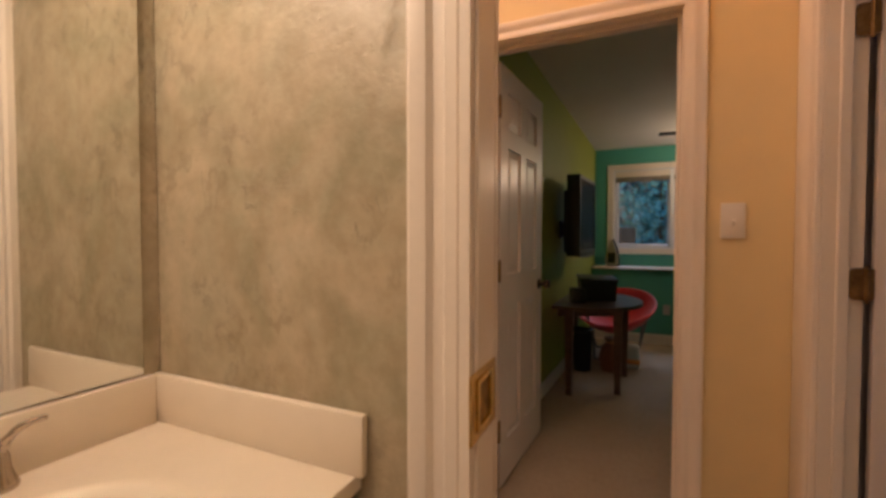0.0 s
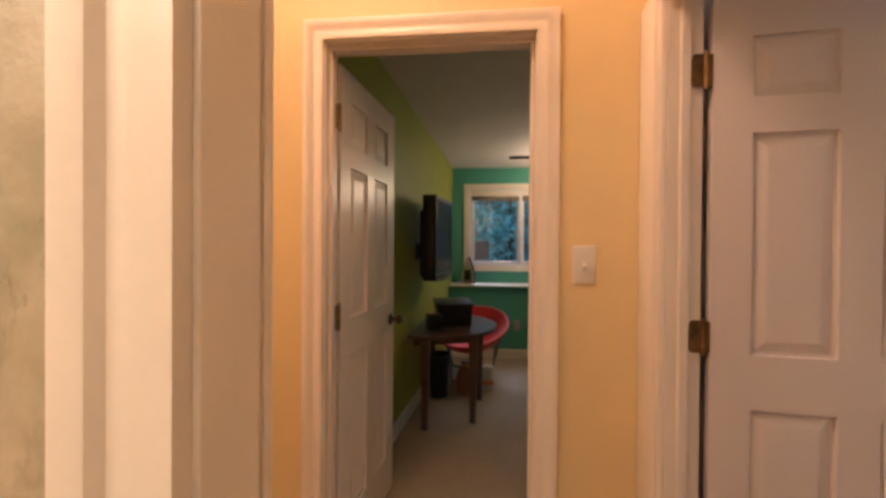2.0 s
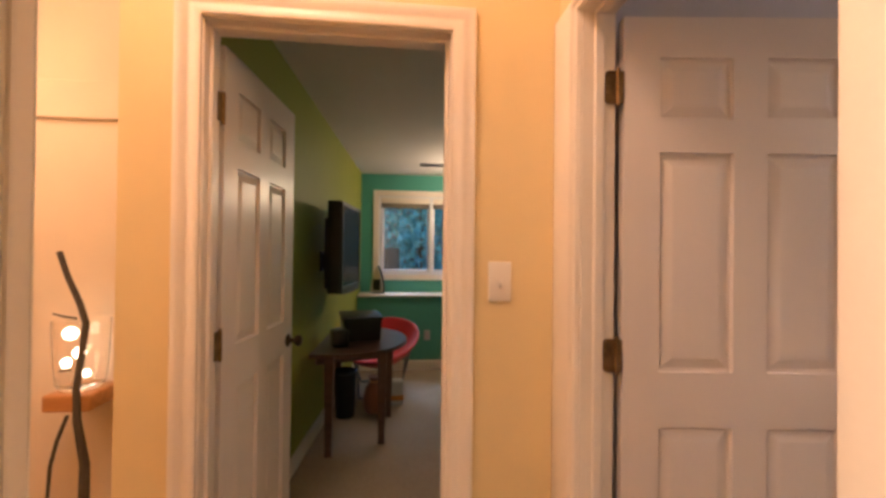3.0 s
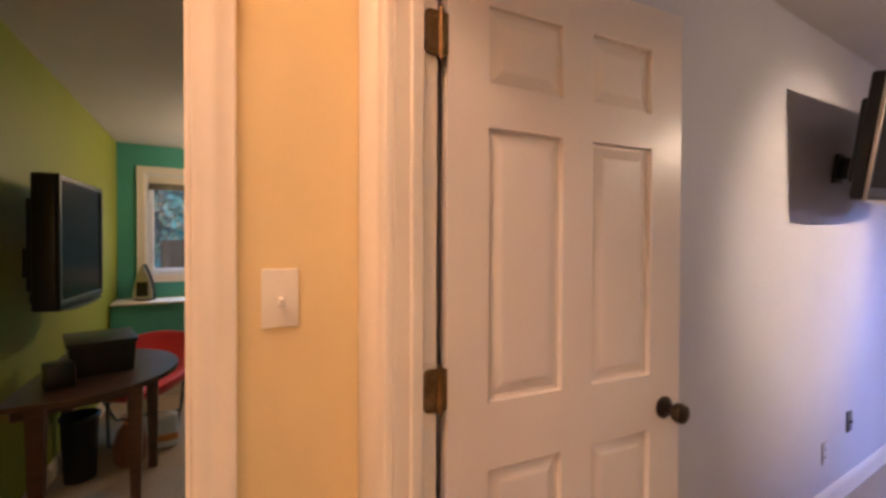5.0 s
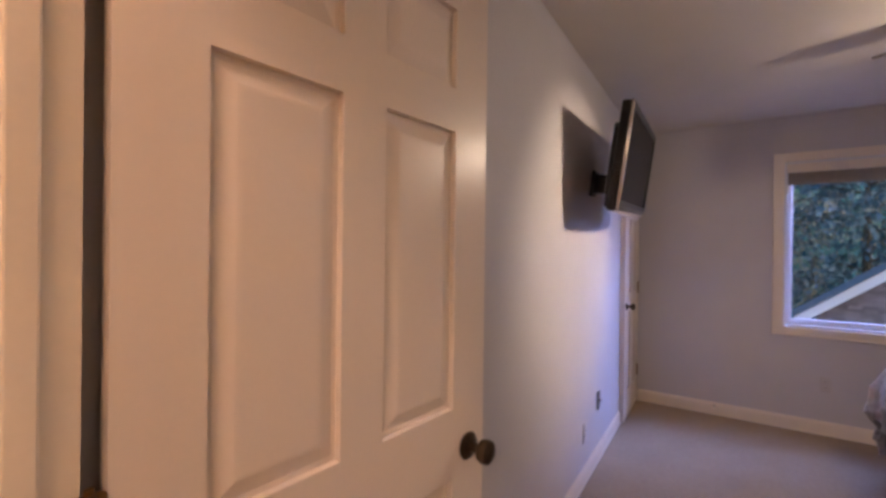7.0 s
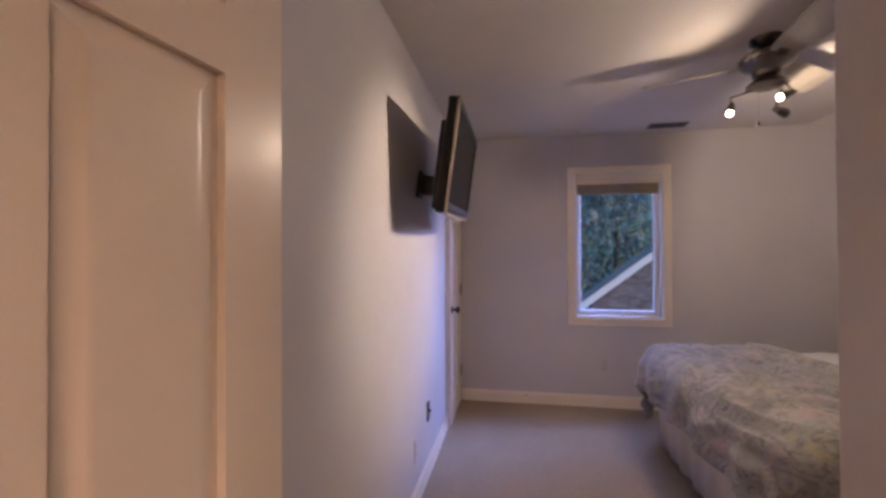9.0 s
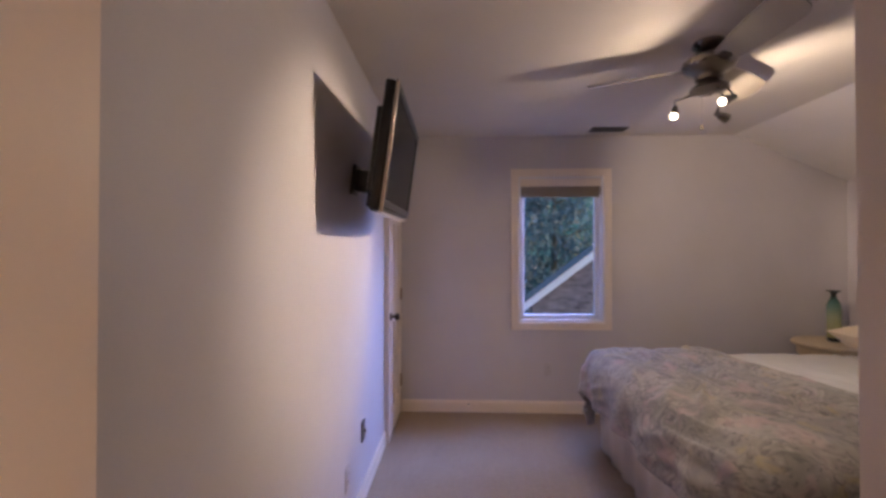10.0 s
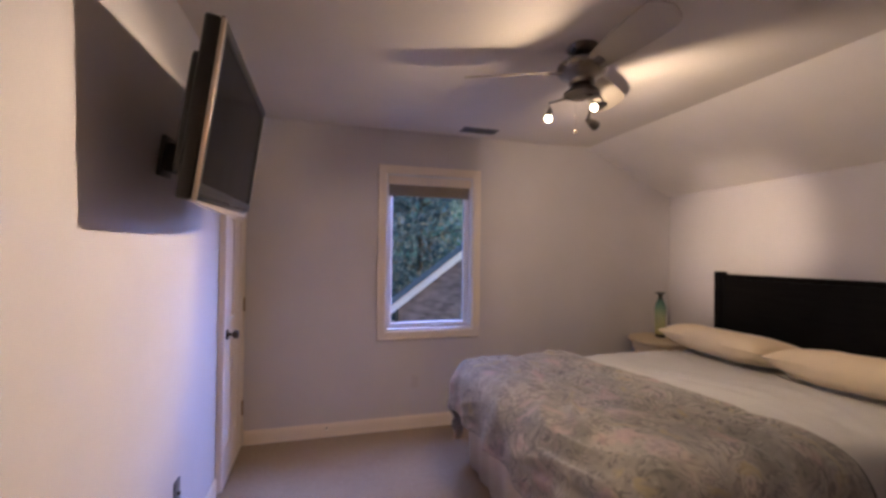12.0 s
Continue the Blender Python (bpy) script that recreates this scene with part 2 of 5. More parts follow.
M = dict(
    orange=paint("tan_orange_wall_paint", (0.78, 0.605, 0.322), 0.55, 0.05, 180, 0.2),
    landing=paint("peach_wall_paint", (0.78, 0.62, 0.46), 0.6, 0.05, 180, 0.2),
    grey=paint("lavender_grey_wall_paint", (0.575, 0.553, 0.58), 0.6, 0.04, 180, 0.2),
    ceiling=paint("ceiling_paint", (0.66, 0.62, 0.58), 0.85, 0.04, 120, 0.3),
    # paler than the flat ceiling: the lamplight on the slope is put into its paint
    slope=paint("lightened_slope_paint", (0.77, 0.74, 0.72), 0.7, 0.04, 150, 0.25),
    lime=paint("lime_green_wall_paint", (0.32, 0.345, 0.04), 0.55, 0.06, 180, 0.2),
    teal=paint("teal_wall_paint", (0.085, 0.36, 0.29), 0.55, 0.06, 180, 0.2),
    trim=paint("cream_trim_gloss", (0.80, 0.715, 0.62), 0.34, 0.05, 90, 0.08),
    door=paint("white_door_gloss", (0.80, 0.715, 0.655), 0.30, 0.03, 110, 0.03),
    faux=faux_plaster(), carpet=carpet_material(), paisley=paisley(),
    counter=paint("cultured_marble", (0.80, 0.71, 0.58), 0.16, 0.03, 20, 0.0, large=6),
    bronze=paint("aged_bronze", (0.075, 0.055, 0.04), 0.28, 0.3, 60, 0.1, 0.85, 20),
    brass=paint("tarnished_brass", (0.30, 0.19, 0.085), 0.34, 0.35, 60, 0.1, 0.95, 30),
    gold=paint("polished_brass", (0.78, 0.58, 0.24), 0.2, 0.15, 60, 0.05, 1.0, 30),
    nickel=paint("brushed_nickel", (0.26, 0.24, 0.22), 0.28, 0.1, 90, 0.1, 1.0, 20),
    chrome=paint("chrome", (0.75, 0.73, 0.70), 0.08, 0.04, 60, 0.0, 1.0),
    wallplate=paint("grey_white_plastic", (0.56, 0.53, 0.54), 0.4, 0.03, 200, 0.0),
    plate=paint("white_plastic", (0.80, 0.74, 0.66), 0.3, 0.03, 200, 0.0),
    black=paint("black_plastic", (0.007, 0.007, 0.008), 0.35, 0.2, 150, 0.1),
    screen=paint("dark_screen", (0.004, 0.004, 0.005), 0.25, 0.1, 40, 0.0, spec=0.03),
    silver=paint("silver_plastic", (0.52, 0.45, 0.38), 0.3, 0.06, 150, 0.05, 0.6),
    lacquer=wood("black_lacquered_wood", (0.004, 0.004, 0.005), (0.008, 0.0075, 0.008), 0.5, spec=0.06),
    darkwood=wood("dark_stained_wood", (0.055, 0.028, 0.018), (0.12, 0.06, 0.038), 0.3),
    palewood=wood("pale_wood", (0.55, 0.44, 0.28), (0.68, 0.57, 0.40), 0.4),
    orangewood=wood("orange_wood", (0.42, 0.17, 0.05), (0.62, 0.28, 0.09), 0.35),
    sheet=cloth("white_sheet", (0.62, 0.62, 0.61)), pillow=cloth("cream_cotton", (0.82, 0.69, 0.49)),
    skirt=cloth("cream_skirt", (0.58, 0.52, 0.46)), red=cloth("red_cushion_fabric", (0.72, 0.035, 0.05), 0.6),
    blind=cloth("beige_blind_fabric", (0.34, 0.29, 0.22)), dark=paint("dark_void", (0.01, 0.01, 0.013), 0.8, 0.1, 50, 0.0),
    pane=glass_material("window_glass"), cup=glass_material("clear_glass", (1, 0.97, 0.93), 0.03), vase=graded_glass(),
    bulb=glow("halogen_glow", (1.0, 0.80, 0.55), 22), candle=glow("lamp_glow", (1.0, 0.80, 0.58), 9),
    sack=cloth("reddish_brown_cloth", (0.22, 0.09, 0.05)),
    satin=paint("satin_nickel", (0.50, 0.43, 0.36), 0.24, 0.06, 80, 0.05, 1.0),
    vinyl=paint("white_vinyl", (0.72, 0.72, 0.74), 0.3, 0.03, 120, 0.0),
    blade=paint("brushed_blade", (0.42, 0.38, 0.33), 0.36, 0.06, 120, 0.05, 0.3),
    grey_thing=paint("grey_plastic", (0.10, 0.10, 0.105), 0.4, 0.1, 100, 0.0),
    pink=paint("pink_plastic", (0.55, 0.10, 0.12), 0.4, 0.1, 100, 0.0),
    bark=wood("bark", (0.05, 0.035, 0.025), (0.13, 0.10, 0.07), 0.9, (12, 12, 2)),
    shingle=leaf_material("weathered_shingle", [(0.0, (0.10, 0.085, 0.095)), (0.5, (0.16, 0.138, 0.15)), (1.0, (0.235, 0.205, 0.22))], 0.85),
    grass=paint("forest_ground", (0.05, 0.065, 0.03), 0.95, 0.4, 8, 0.5, large=0.4),
    # broadleaf greens pushed to blue, so the dusk light sits in the leaf colour
    leaf=leaf_material("dusk_blue_leaves", [(0.0, (0.02, 0.05, 0.065)), (0.4, (0.06, 0.13, 0.16)), (0.6, (0.15, 0.23, 0.30)), (0.80, (0.30, 0.24, 0.14)), (0.92, (0.26, 0.34, 0.50))], drift=0.6),
    needle=leaf_material("blue_green_needles", [(0.0, (0.03, 0.12, 0.14)), (0.5, (0.10, 0.32, 0.34)), (1.0, (0.24, 0.48, 0.50))], drift=0.5),
)


def backdrop_material():
    m, n, l, b = nodes_of("glowing_woods")
    v = coords(n, l)
    a = noise_node(n, l, v, 0.8, 8, 0.7, 0.4)
    col = ramp(n, l, a, [(0.3, (0.01, 0.02, 0.014)), (0.5, (0.045, 0.10, 0.09)), (0.58, (0.17, 0.20, 0.17)), (0.68, (0.42, 0.47, 0.58))])
    l.new(col, b.inputs["Base Color"])
    # the woods emit their own colour in place of light falling on them
    l.new(col, b.inputs["Emission Color"])
    b.inputs["Emission Strength"].default_value = 0.9
    b.inputs["Roughness"].default_value = 1.0
    return m


M["woods"] = backdrop_material()


def mirror_material():
    m, n, l, b = nodes_of("mirror_silver")
    b.inputs["Base Color"].default_value = (0.86, 0.88, 0.86, 1)
    b.inputs["Metallic"].default_value = 1
    b.inputs["Roughness"].default_value = 0.015
    return m


M["mirror"] = mirror_material()


# ---- mesh helpers ----
def link(name, bm, mats, parent=None, smooth=False):
    bmesh.ops.recalc_face_normals(bm, faces=bm.faces)
    me = bpy.data.meshes.new(name)
    bm.to_mesh(me)
    bm.free()
    for m in (mats if isinstance(mats, (list, tuple)) else [mats]):
        me.materials.append(m)
    if smooth:
        me.shade_smooth()
        me.set_sharp_from_angle(angle=radians(38))
    ob = new(name, me)
    ob.parent = parent
    return ob


def part(name, bm, material, parent, label="", smooth=True):
    return tagged(link(name, bm, material, parent, smooth), label)


def thing(name, m, label, category, group="", kind=""):
    ob = new(name)
    ob.empty_display_size = 0.1
    ob.matrix_world = m
    return tagged(ob, label, category, group, kind)


def box(x0, y0, z0, x1, y1, z1, bev=0.0, seg=2, bm=None):
    own = bmesh.new()
    bmesh.ops.create_cube(own, size=1, matrix=Matrix.LocRotScale(((x0 + x1) / 2, (y0 + y1) / 2, (z0 + z1) / 2), None, (x1 - x0, y1 - y0, z1 - z0)))
    if bev:
        bmesh.ops.bevel(own, geom=own.edges[:], offset=bev, segments=seg, affect="EDGES", profile=0.5)
    if bm is None:
        return own
    me = bpy.data.meshes.new("tmp")
    own.to_mesh(me)
    own.free()
    bm.from_mesh(me)
    bpy.data.meshes.remove(me)
    return bm


def moved(bm, m):
    bmesh.ops.transform(bm, matrix=m, verts=bm.verts)
    return bm


def lathe(profile, seg=32, bm=None, m=None):
    """A turned body round z from (radius, height) pairs."""
    bm = bm or bmesh.new()
    m = m or Matrix()
    rings = []
    for r, z in profile:
        if r < 1e-5:
            rings.append([bm.verts.new(m @ Vector((0, 0, z)))])
        else:
            rings.append([bm.verts.new(m @ Vector((r * math.cos(2 * math.pi * i / seg), r * math.sin(2 * math.pi * i / seg), z))) for i in range(seg)])
    for a, b in zip(rings, rings[1:]):
        for i in range(seg):
            j = (i + 1) % seg
            q = [a[i % len(a)], a[j % len(a)], b[j % len(b)], b[i % len(b)]]
            q = list(dict.fromkeys(q))
            if len(q) > 2:
                bm.faces.new(q)
    return bm


def tube(points, radii, seg=10, bm=None):
    """A round bar through the points, with its ends closed."""
    bm = bm or bmesh.new()
    pts = [Vector(p) for p in points]
    radii = radii if isinstance(radii, (list, tuple)) else [radii] * len(pts)
    rings = []
    for i, p in enumerate(pts):
        d = (pts[min(i + 1, len(pts) - 1)] - pts[max(i - 1, 0)]).normalized()
        u = d.cross(Vector((0.3, 0.5, 0.81)))
        u = u.normalized() if u.length > 0.05 else d.cross(Vector((1, 0, 0))).normalized()
        w = d.cross(u)
        rings.append([bm.verts.new(p + (u * math.cos(a) + w * math.sin(a)) * radii[i]) for a in (2 * math.pi * k / seg for k in range(seg))])
    for a, b in zip(rings, rings[1:]):
        for i in range(seg):
            bm.faces.new((a[i], a[(i + 1) % seg], b[(i + 1) % seg], b[i]))
    bm.faces.new(rings[0][::-1])
    bm.faces.new(rings[-1])
    return bm


def holed(u0, u1, v0, v1, holes, depth, place):
    """A slab with rectangular openings. place maps (u, v, w) to the world, w from 0 to depth."""
    us = sorted({u0, u1, *(min(max(h[k], u0), u1) for h in holes for k in (0, 1))})
    vs = sorted({v0, v1, *(min(max(h[k], v0), v1) for h in holes for k in (2, 3))})
    bm = bmesh.new()
    vert = {}

    def at(i, j, k):
        if (i, j, k) not in vert:
            vert[i, j, k] = bm.verts.new(place(us[i], vs[j], depth * k))
        return vert[i, j, k]

    def solid(i, j):
        if not (0 <= i < len(us) - 1 and 0 <= j < len(vs) - 1):
            return False
        a, b = (us[i] + us[i + 1]) / 2, (vs[j] + vs[j + 1]) / 2
        return not any(h[0] < a < h[1] and h[2] < b < h[3] for h in holes)

    for i in range(len(us) - 1):
        for j in range(len(vs) - 1):
            if not solid(i, j):
                continue
            f = bm.faces.new((at(i, j, 0), at(i + 1, j, 0), at(i + 1, j + 1, 0), at(i, j + 1, 0)))
            g = bm.faces.new((at(i, j, 1), at(i, j + 1, 1), at(i + 1, j + 1, 1), at(i + 1, j, 1)))
            f.material_index, g.material_index = 0, 1
            for di, dj, e in ((-1, 0, ((i, j), (i, j + 1))), (1, 0, ((i + 1, j), (i + 1, j + 1))), (0, -1, ((i, j), (i + 1, j))), (0, 1, ((i, j + 1), (i + 1, j + 1)))):
                if not solid(i + di, j + dj):
                    (a, b), (c, d) = e
                    bm.faces.new((at(a, b, 0), at(c, d, 0), at(c, d, 1), at(a, b, 1))).material_index = 0
    return bm


def wall_x(name, y, back, x0, x1, z0, z1, front_mat, back_mat, holes=(), label=""):
    """A wall along x whose front face lies at y and its back face at back."""
    bm = holed(x0, x1, z0, z1, holes, back - y, lambda u, v, w: (u, y + w, v))
    return tagged(link(name, bm, [front_mat, back_mat]), label, "wall", kind="structure")


def wall_y(name, x, back, y0, y1, z0, z1, front_mat, back_mat, holes=(), label=""):
    bm = holed(y0, y1, z0, z1, holes, back - x, lambda u, v, w: (x + w, u, v))
    return tagged(link(name, bm, [front_mat, back_mat]), label, "wall", kind="structure")


def slab_of(name, corners, thick, mat, label, category):
    """A floor or ceiling: the lower face's corners, thickened upwards."""
    bm = bmesh.new()
    lo = [bm.verts.new(c) for c in corners]
    hi = [bm.verts.new((c[0], c[1], c[2] + thick)) for c in corners]
    bm.faces.new(lo)
    bm.faces.new(hi)
    for i in range(len(lo)):
        j = (i + 1) % len(lo)
        bm.faces.new((lo[i], lo[j], hi[j], hi[i]))
    return tagged(link(name, bm, mat), label, category, kind="structure")


# ---- structure ----
FLAT = 2.45
slab_of("floor", [(-3.2, -1.9, -0.12), (5.0, -2.3, -0.12), (5.0, 6.1, -0.12), (-3.2, 6.1, -0.12)], 0.12, M["carpet"], "beige cut-pile carpet laid wall to wall", "floor")
wall_x("wall_hall", 2.0, 2.115, -0.785, 0.633, 0, 3.4, M["orange"], M["lime"], [(-0.574, 0.189, -1, 2.054)], "tan-orange painted hall wall with a doorway")
wall_y("wall_bedroom_door", 0.52, 0.618, 0.755, 1.998, 0, 3.4, M["orange"], M["grey"], [(1.076, 1.849, -1, 2.054)], "hall wall with the bedroom doorway")
wall_x("wall_bathroom", 0.888, 1.002, -3.2, 0.518, 0, 3.4, M["faux"], M["orange"], [(-0.238, 0.507, -1, 2.054)], "bathroom wall with mottled olive-tan plaster finish")
wall_y("wall_mirror", -1.040, -1.16, -1.78, 0.886, 0, 2.6, M["faux"], M["orange"], (), "bathroom wall behind the mirror")
wall_y("wall_bathroom_side", 0.64, 0.76, -1.78, 0.730, 0, 2.6, M["faux"], M["grey"], (), "bathroom side wall with plaster finish")
wall_x("wall_bathroom_back", -1.78, -1.9, -1.23, 0.76, 0, 2.6, M["faux"], M["grey"], (), "bathroom back wall")
wall_x("wall_nook", 0.845, 0.732, 0.62, 1.51, 0, 2.6, M["grey"], M["grey"], (), "grey wall of the bedroom's entry nook")
wall_y("wall_closet", 1.51, 1.395, -2.12, 0.730, 0, 2.6, M["grey"], M["grey"], (), "grey bedroom wall beside the entry")
wall_x("wall_television", 1.915, 2.112, 0.635, 4.85, 0, 2.6, M["grey"], M["teal"], (), "lavender-grey wall that carries the television")
wall_y("wall_window", 4.705, 4.85, -2.12, 1.913, 0, 2.6, M["grey"], M["shingle"], [(0.085, 0.832, 0.80, 2.092)], "lavender-grey wall with a casement window")
wall_x("wall_headboard", -2.0, -2.12, 1.512, 4.703, 0, 2.3, M["grey"], M["shingle"], (), "low grey wall under the sloping ceiling")
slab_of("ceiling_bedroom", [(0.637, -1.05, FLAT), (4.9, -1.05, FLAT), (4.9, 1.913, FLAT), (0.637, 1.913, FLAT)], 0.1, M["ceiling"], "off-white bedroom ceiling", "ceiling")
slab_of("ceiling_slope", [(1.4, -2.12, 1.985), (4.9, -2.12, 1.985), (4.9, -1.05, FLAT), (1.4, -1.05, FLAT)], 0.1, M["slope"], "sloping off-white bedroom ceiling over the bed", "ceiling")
# unseen hall ceiling, set this high so its lamp lights the walls evenly
slab_of("ceiling_hall", [(-3.2, 1.004, 3.3), (0.518, 1.004, 3.3), (0.518, 1.998, 3.3), (-3.2, 1.998, 3.3)], 0.1, M["ceiling"], "off-white hall ceiling", "ceiling")
slab_of("ceiling_bathroom", [(-1.04, -1.78, 2.44), (0.64, -1.78, 2.44), (0.64, 0.886, 2.44), (-1.04, 0.886, 2.44)], 0.1, M["ceiling"], "off-white bathroom ceiling", "ceiling")
# room beyond the green door
GX0, GX1 = -0.70, -0.43


def green_x(y):
    return GX0 + (GX1 - GX0) * (y - 2.117) / (5.92 - 2.117)


slab_of("wall_lime", [(-0.785, 2.117, 0), (GX0, 2.117, 0), (GX1, 5.92, 0), (-0.785, 5.92, 0)], 3.4, M["lime"], "lime green wall that carries a television", "wall")
wall_x("wall_teal_window", 5.92, 6.04, -0.785, 3.4, 0, 2.7, M["teal"], M["shingle"], [(-0.214, 1.07, 1.075, 2.04)], "teal wall with a double casement window")
wall_x("wall_teal_low", 5.60, 5.918, green_x(5.75) + 0.004, 3.3, 0, 0.837, M["teal"], M["teal"], (), "low teal wall below a white ledge")
wall_y("wall_teal_side", 3.3, 3.4, 2.115, 5.918, 0, 2.7, M["teal"], M["shingle"], (), "teal side wall")
slab_of("ceiling_green_room", [(-0.785, 2.117, 2.475), (3.4, 2.117, 2.475), (3.4, 6.02, 2.305), (-0.785, 6.02, 2.305)], 0.1, M["ceiling"], "off-white ceiling sloping down to the window wall", "ceiling")
tagged(link("ledge", box(green_x(5.75) + 0.006, 5.57, 0.838, 3.29, 5.916, 0.862, 0.006), M["trim"]), "white painted ledge below the window", "ledge", kind="structure")
# end of the hall
wall_x("wall_landing", 2.75, 2.87, -3.2, -0.787, 0, 3.4, M["landing"], M["landing"], (), "peach wall at the landing")
wall_y("wall_landing_side", -3.2, -3.3, 0.9, 2.87, 0, 3.4, M["landing"], M["landing"], (), "peach wall that closes the landing")
slab_of("ceiling_landing", [(-3.2, 2.0, 3.3), (-0.79, 2.0, 3.3), (-0.79, 2.75, 3.3), (-3.2, 2.75, 3.3)], 0.1, M["ceiling"], "off-white landing ceiling", "ceiling")
tagged(link("trim", box(-3.0, 2.722, 1.93, -0.79, 2.748, 2.10, 0.006), M["landing"]), "painted band along the landing wall", "trim", kind="structure")


# ---- trim ----
def sweep_frame(x0, x1, top, profile, bottom=0.0, closed=False):
    """A mitred moulding round an opening in the plane y = 0, standing out towards -y. profile: (outward, proud) pairs."""
    bm = bmesh.new()
    rows = []
    for u, v in profile:
        pts = [(x0 - u, -v, bottom - (u if closed else 0)), (x0 - u, -v, top + u), (x1 + u, -v, top + u), (x1 + u, -v, bottom - (u if closed else 0))]
        rows.append([bm.verts.new(p) for p in pts])
    n = len(rows)
    runs = [(0, 1), (1, 2), (2, 3)] + ([(3, 0)] if closed else [])
    for i in range(n):
        a, b = rows[i], rows[(i + 1) % n]
        for p, q in runs:
            bm.faces.new((a[p], a[q], b[q], b[p]))
    if not closed:
        bm.faces.new([r[0] for r in rows])
        bm.faces.new([r[3] for r in rows])
    return bm


CASING = [(0, 0), (0, 0.012), (0.004, 0.015), (0.022, 0.016), (0.030, 0.011), (0.040, 0.011), (0.050, 0.018), (0.062, 0.021), (0.070, 0.019), (0.073, 0.014), (0.073, 0)]
WIDE = [(0, 0), (0, 0.012), (0.004, 0.015), (0.030, 0.016), (0.038, 0.010), (0.062, 0.010), (0.074, 0.019), (0.100, 0.022), (0.108, 0.017), (0.160, 0.017), (0.160, 0)]


def knob(parent, m, mat):
    m = m @ Matrix.Scale(0.92, 4)
    p = part("knob", lathe([(0, 0), (0.033, 0), (0.034, 0.004), (0.028, 0.010), (0.013, 0.013), (0.011, 0.030), (0.014, 0.036), (0.026, 0.043), (0.0295, 0.055), (0.027, 0.066), (0.016, 0.073), (0, 0.074)], 28, m=m), mat, parent, "dark bronze round door knob")
    return p


def hinge(parent, z, mat, side=1, shift=0.0):
    """A butt hinge at the leaf's pivot, with two leaves and a barrel."""
    bm = tube([(0, -0.004 * side, z - 0.046), (0, -0.004 * side, z + 0.046)], 0.0065, 12)
    for k in (-0.05, 0.05):
        lathe([(0, -0.004), (0.005, -0.003), (0.005, 0.003), (0, 0.004)], 10, bm, Matrix.Translation((0, -0.004 * side, z + k)))
    y0, y1 = (-0.0035, -0.0005) if side > 0 else (0.0005, 0.0035)
    for x0, x1, c in ((-0.037, -0.002, 0.012), (0.002, 0.0165, 0.006)):
        # each flap has rounded outer corners
        out, inn = (x0, x1) if x0 < 0 else (x1, x0)
        s = 1 if out < inn else -1
        prof = [(inn, -0.046)] + [(out + s * c * (1 - math.sin(a)), -0.046 + c * (1 - math.cos(a))) for a in (0, 0.5, 1.05, 1.5708)]
        prof += [(x, -h) for x, h in reversed(prof)]
        fr, bk = [[bm.verts.new((x, y, z + h)) for x, h in prof] for y in (y0, y1)]
        bm.faces.new(fr)
        bm.faces.new(bk)
        for i in range(len(prof)):
            j = (i + 1) % len(prof)
            bm.faces.new((fr[i], fr[j], bk[j], bk[i]))
    for dz in (-0.032, 0, 0.032):
        for x in (-0.011, -0.026):
            lathe([(0, 0.0), (0.004, 0.0), (0.003, 0.0015), (0, 0.0018)], 8, bm, Matrix.Translation((x, -0.0035 * side, z + dz)) @ Matrix.Rotation(radians(90 * side), 4, "X"))
    moved(bm, Matrix.Translation((0, shift, 0)))
    return part("hinge", bm, mat, parent, "tarnished brass butt hinge")


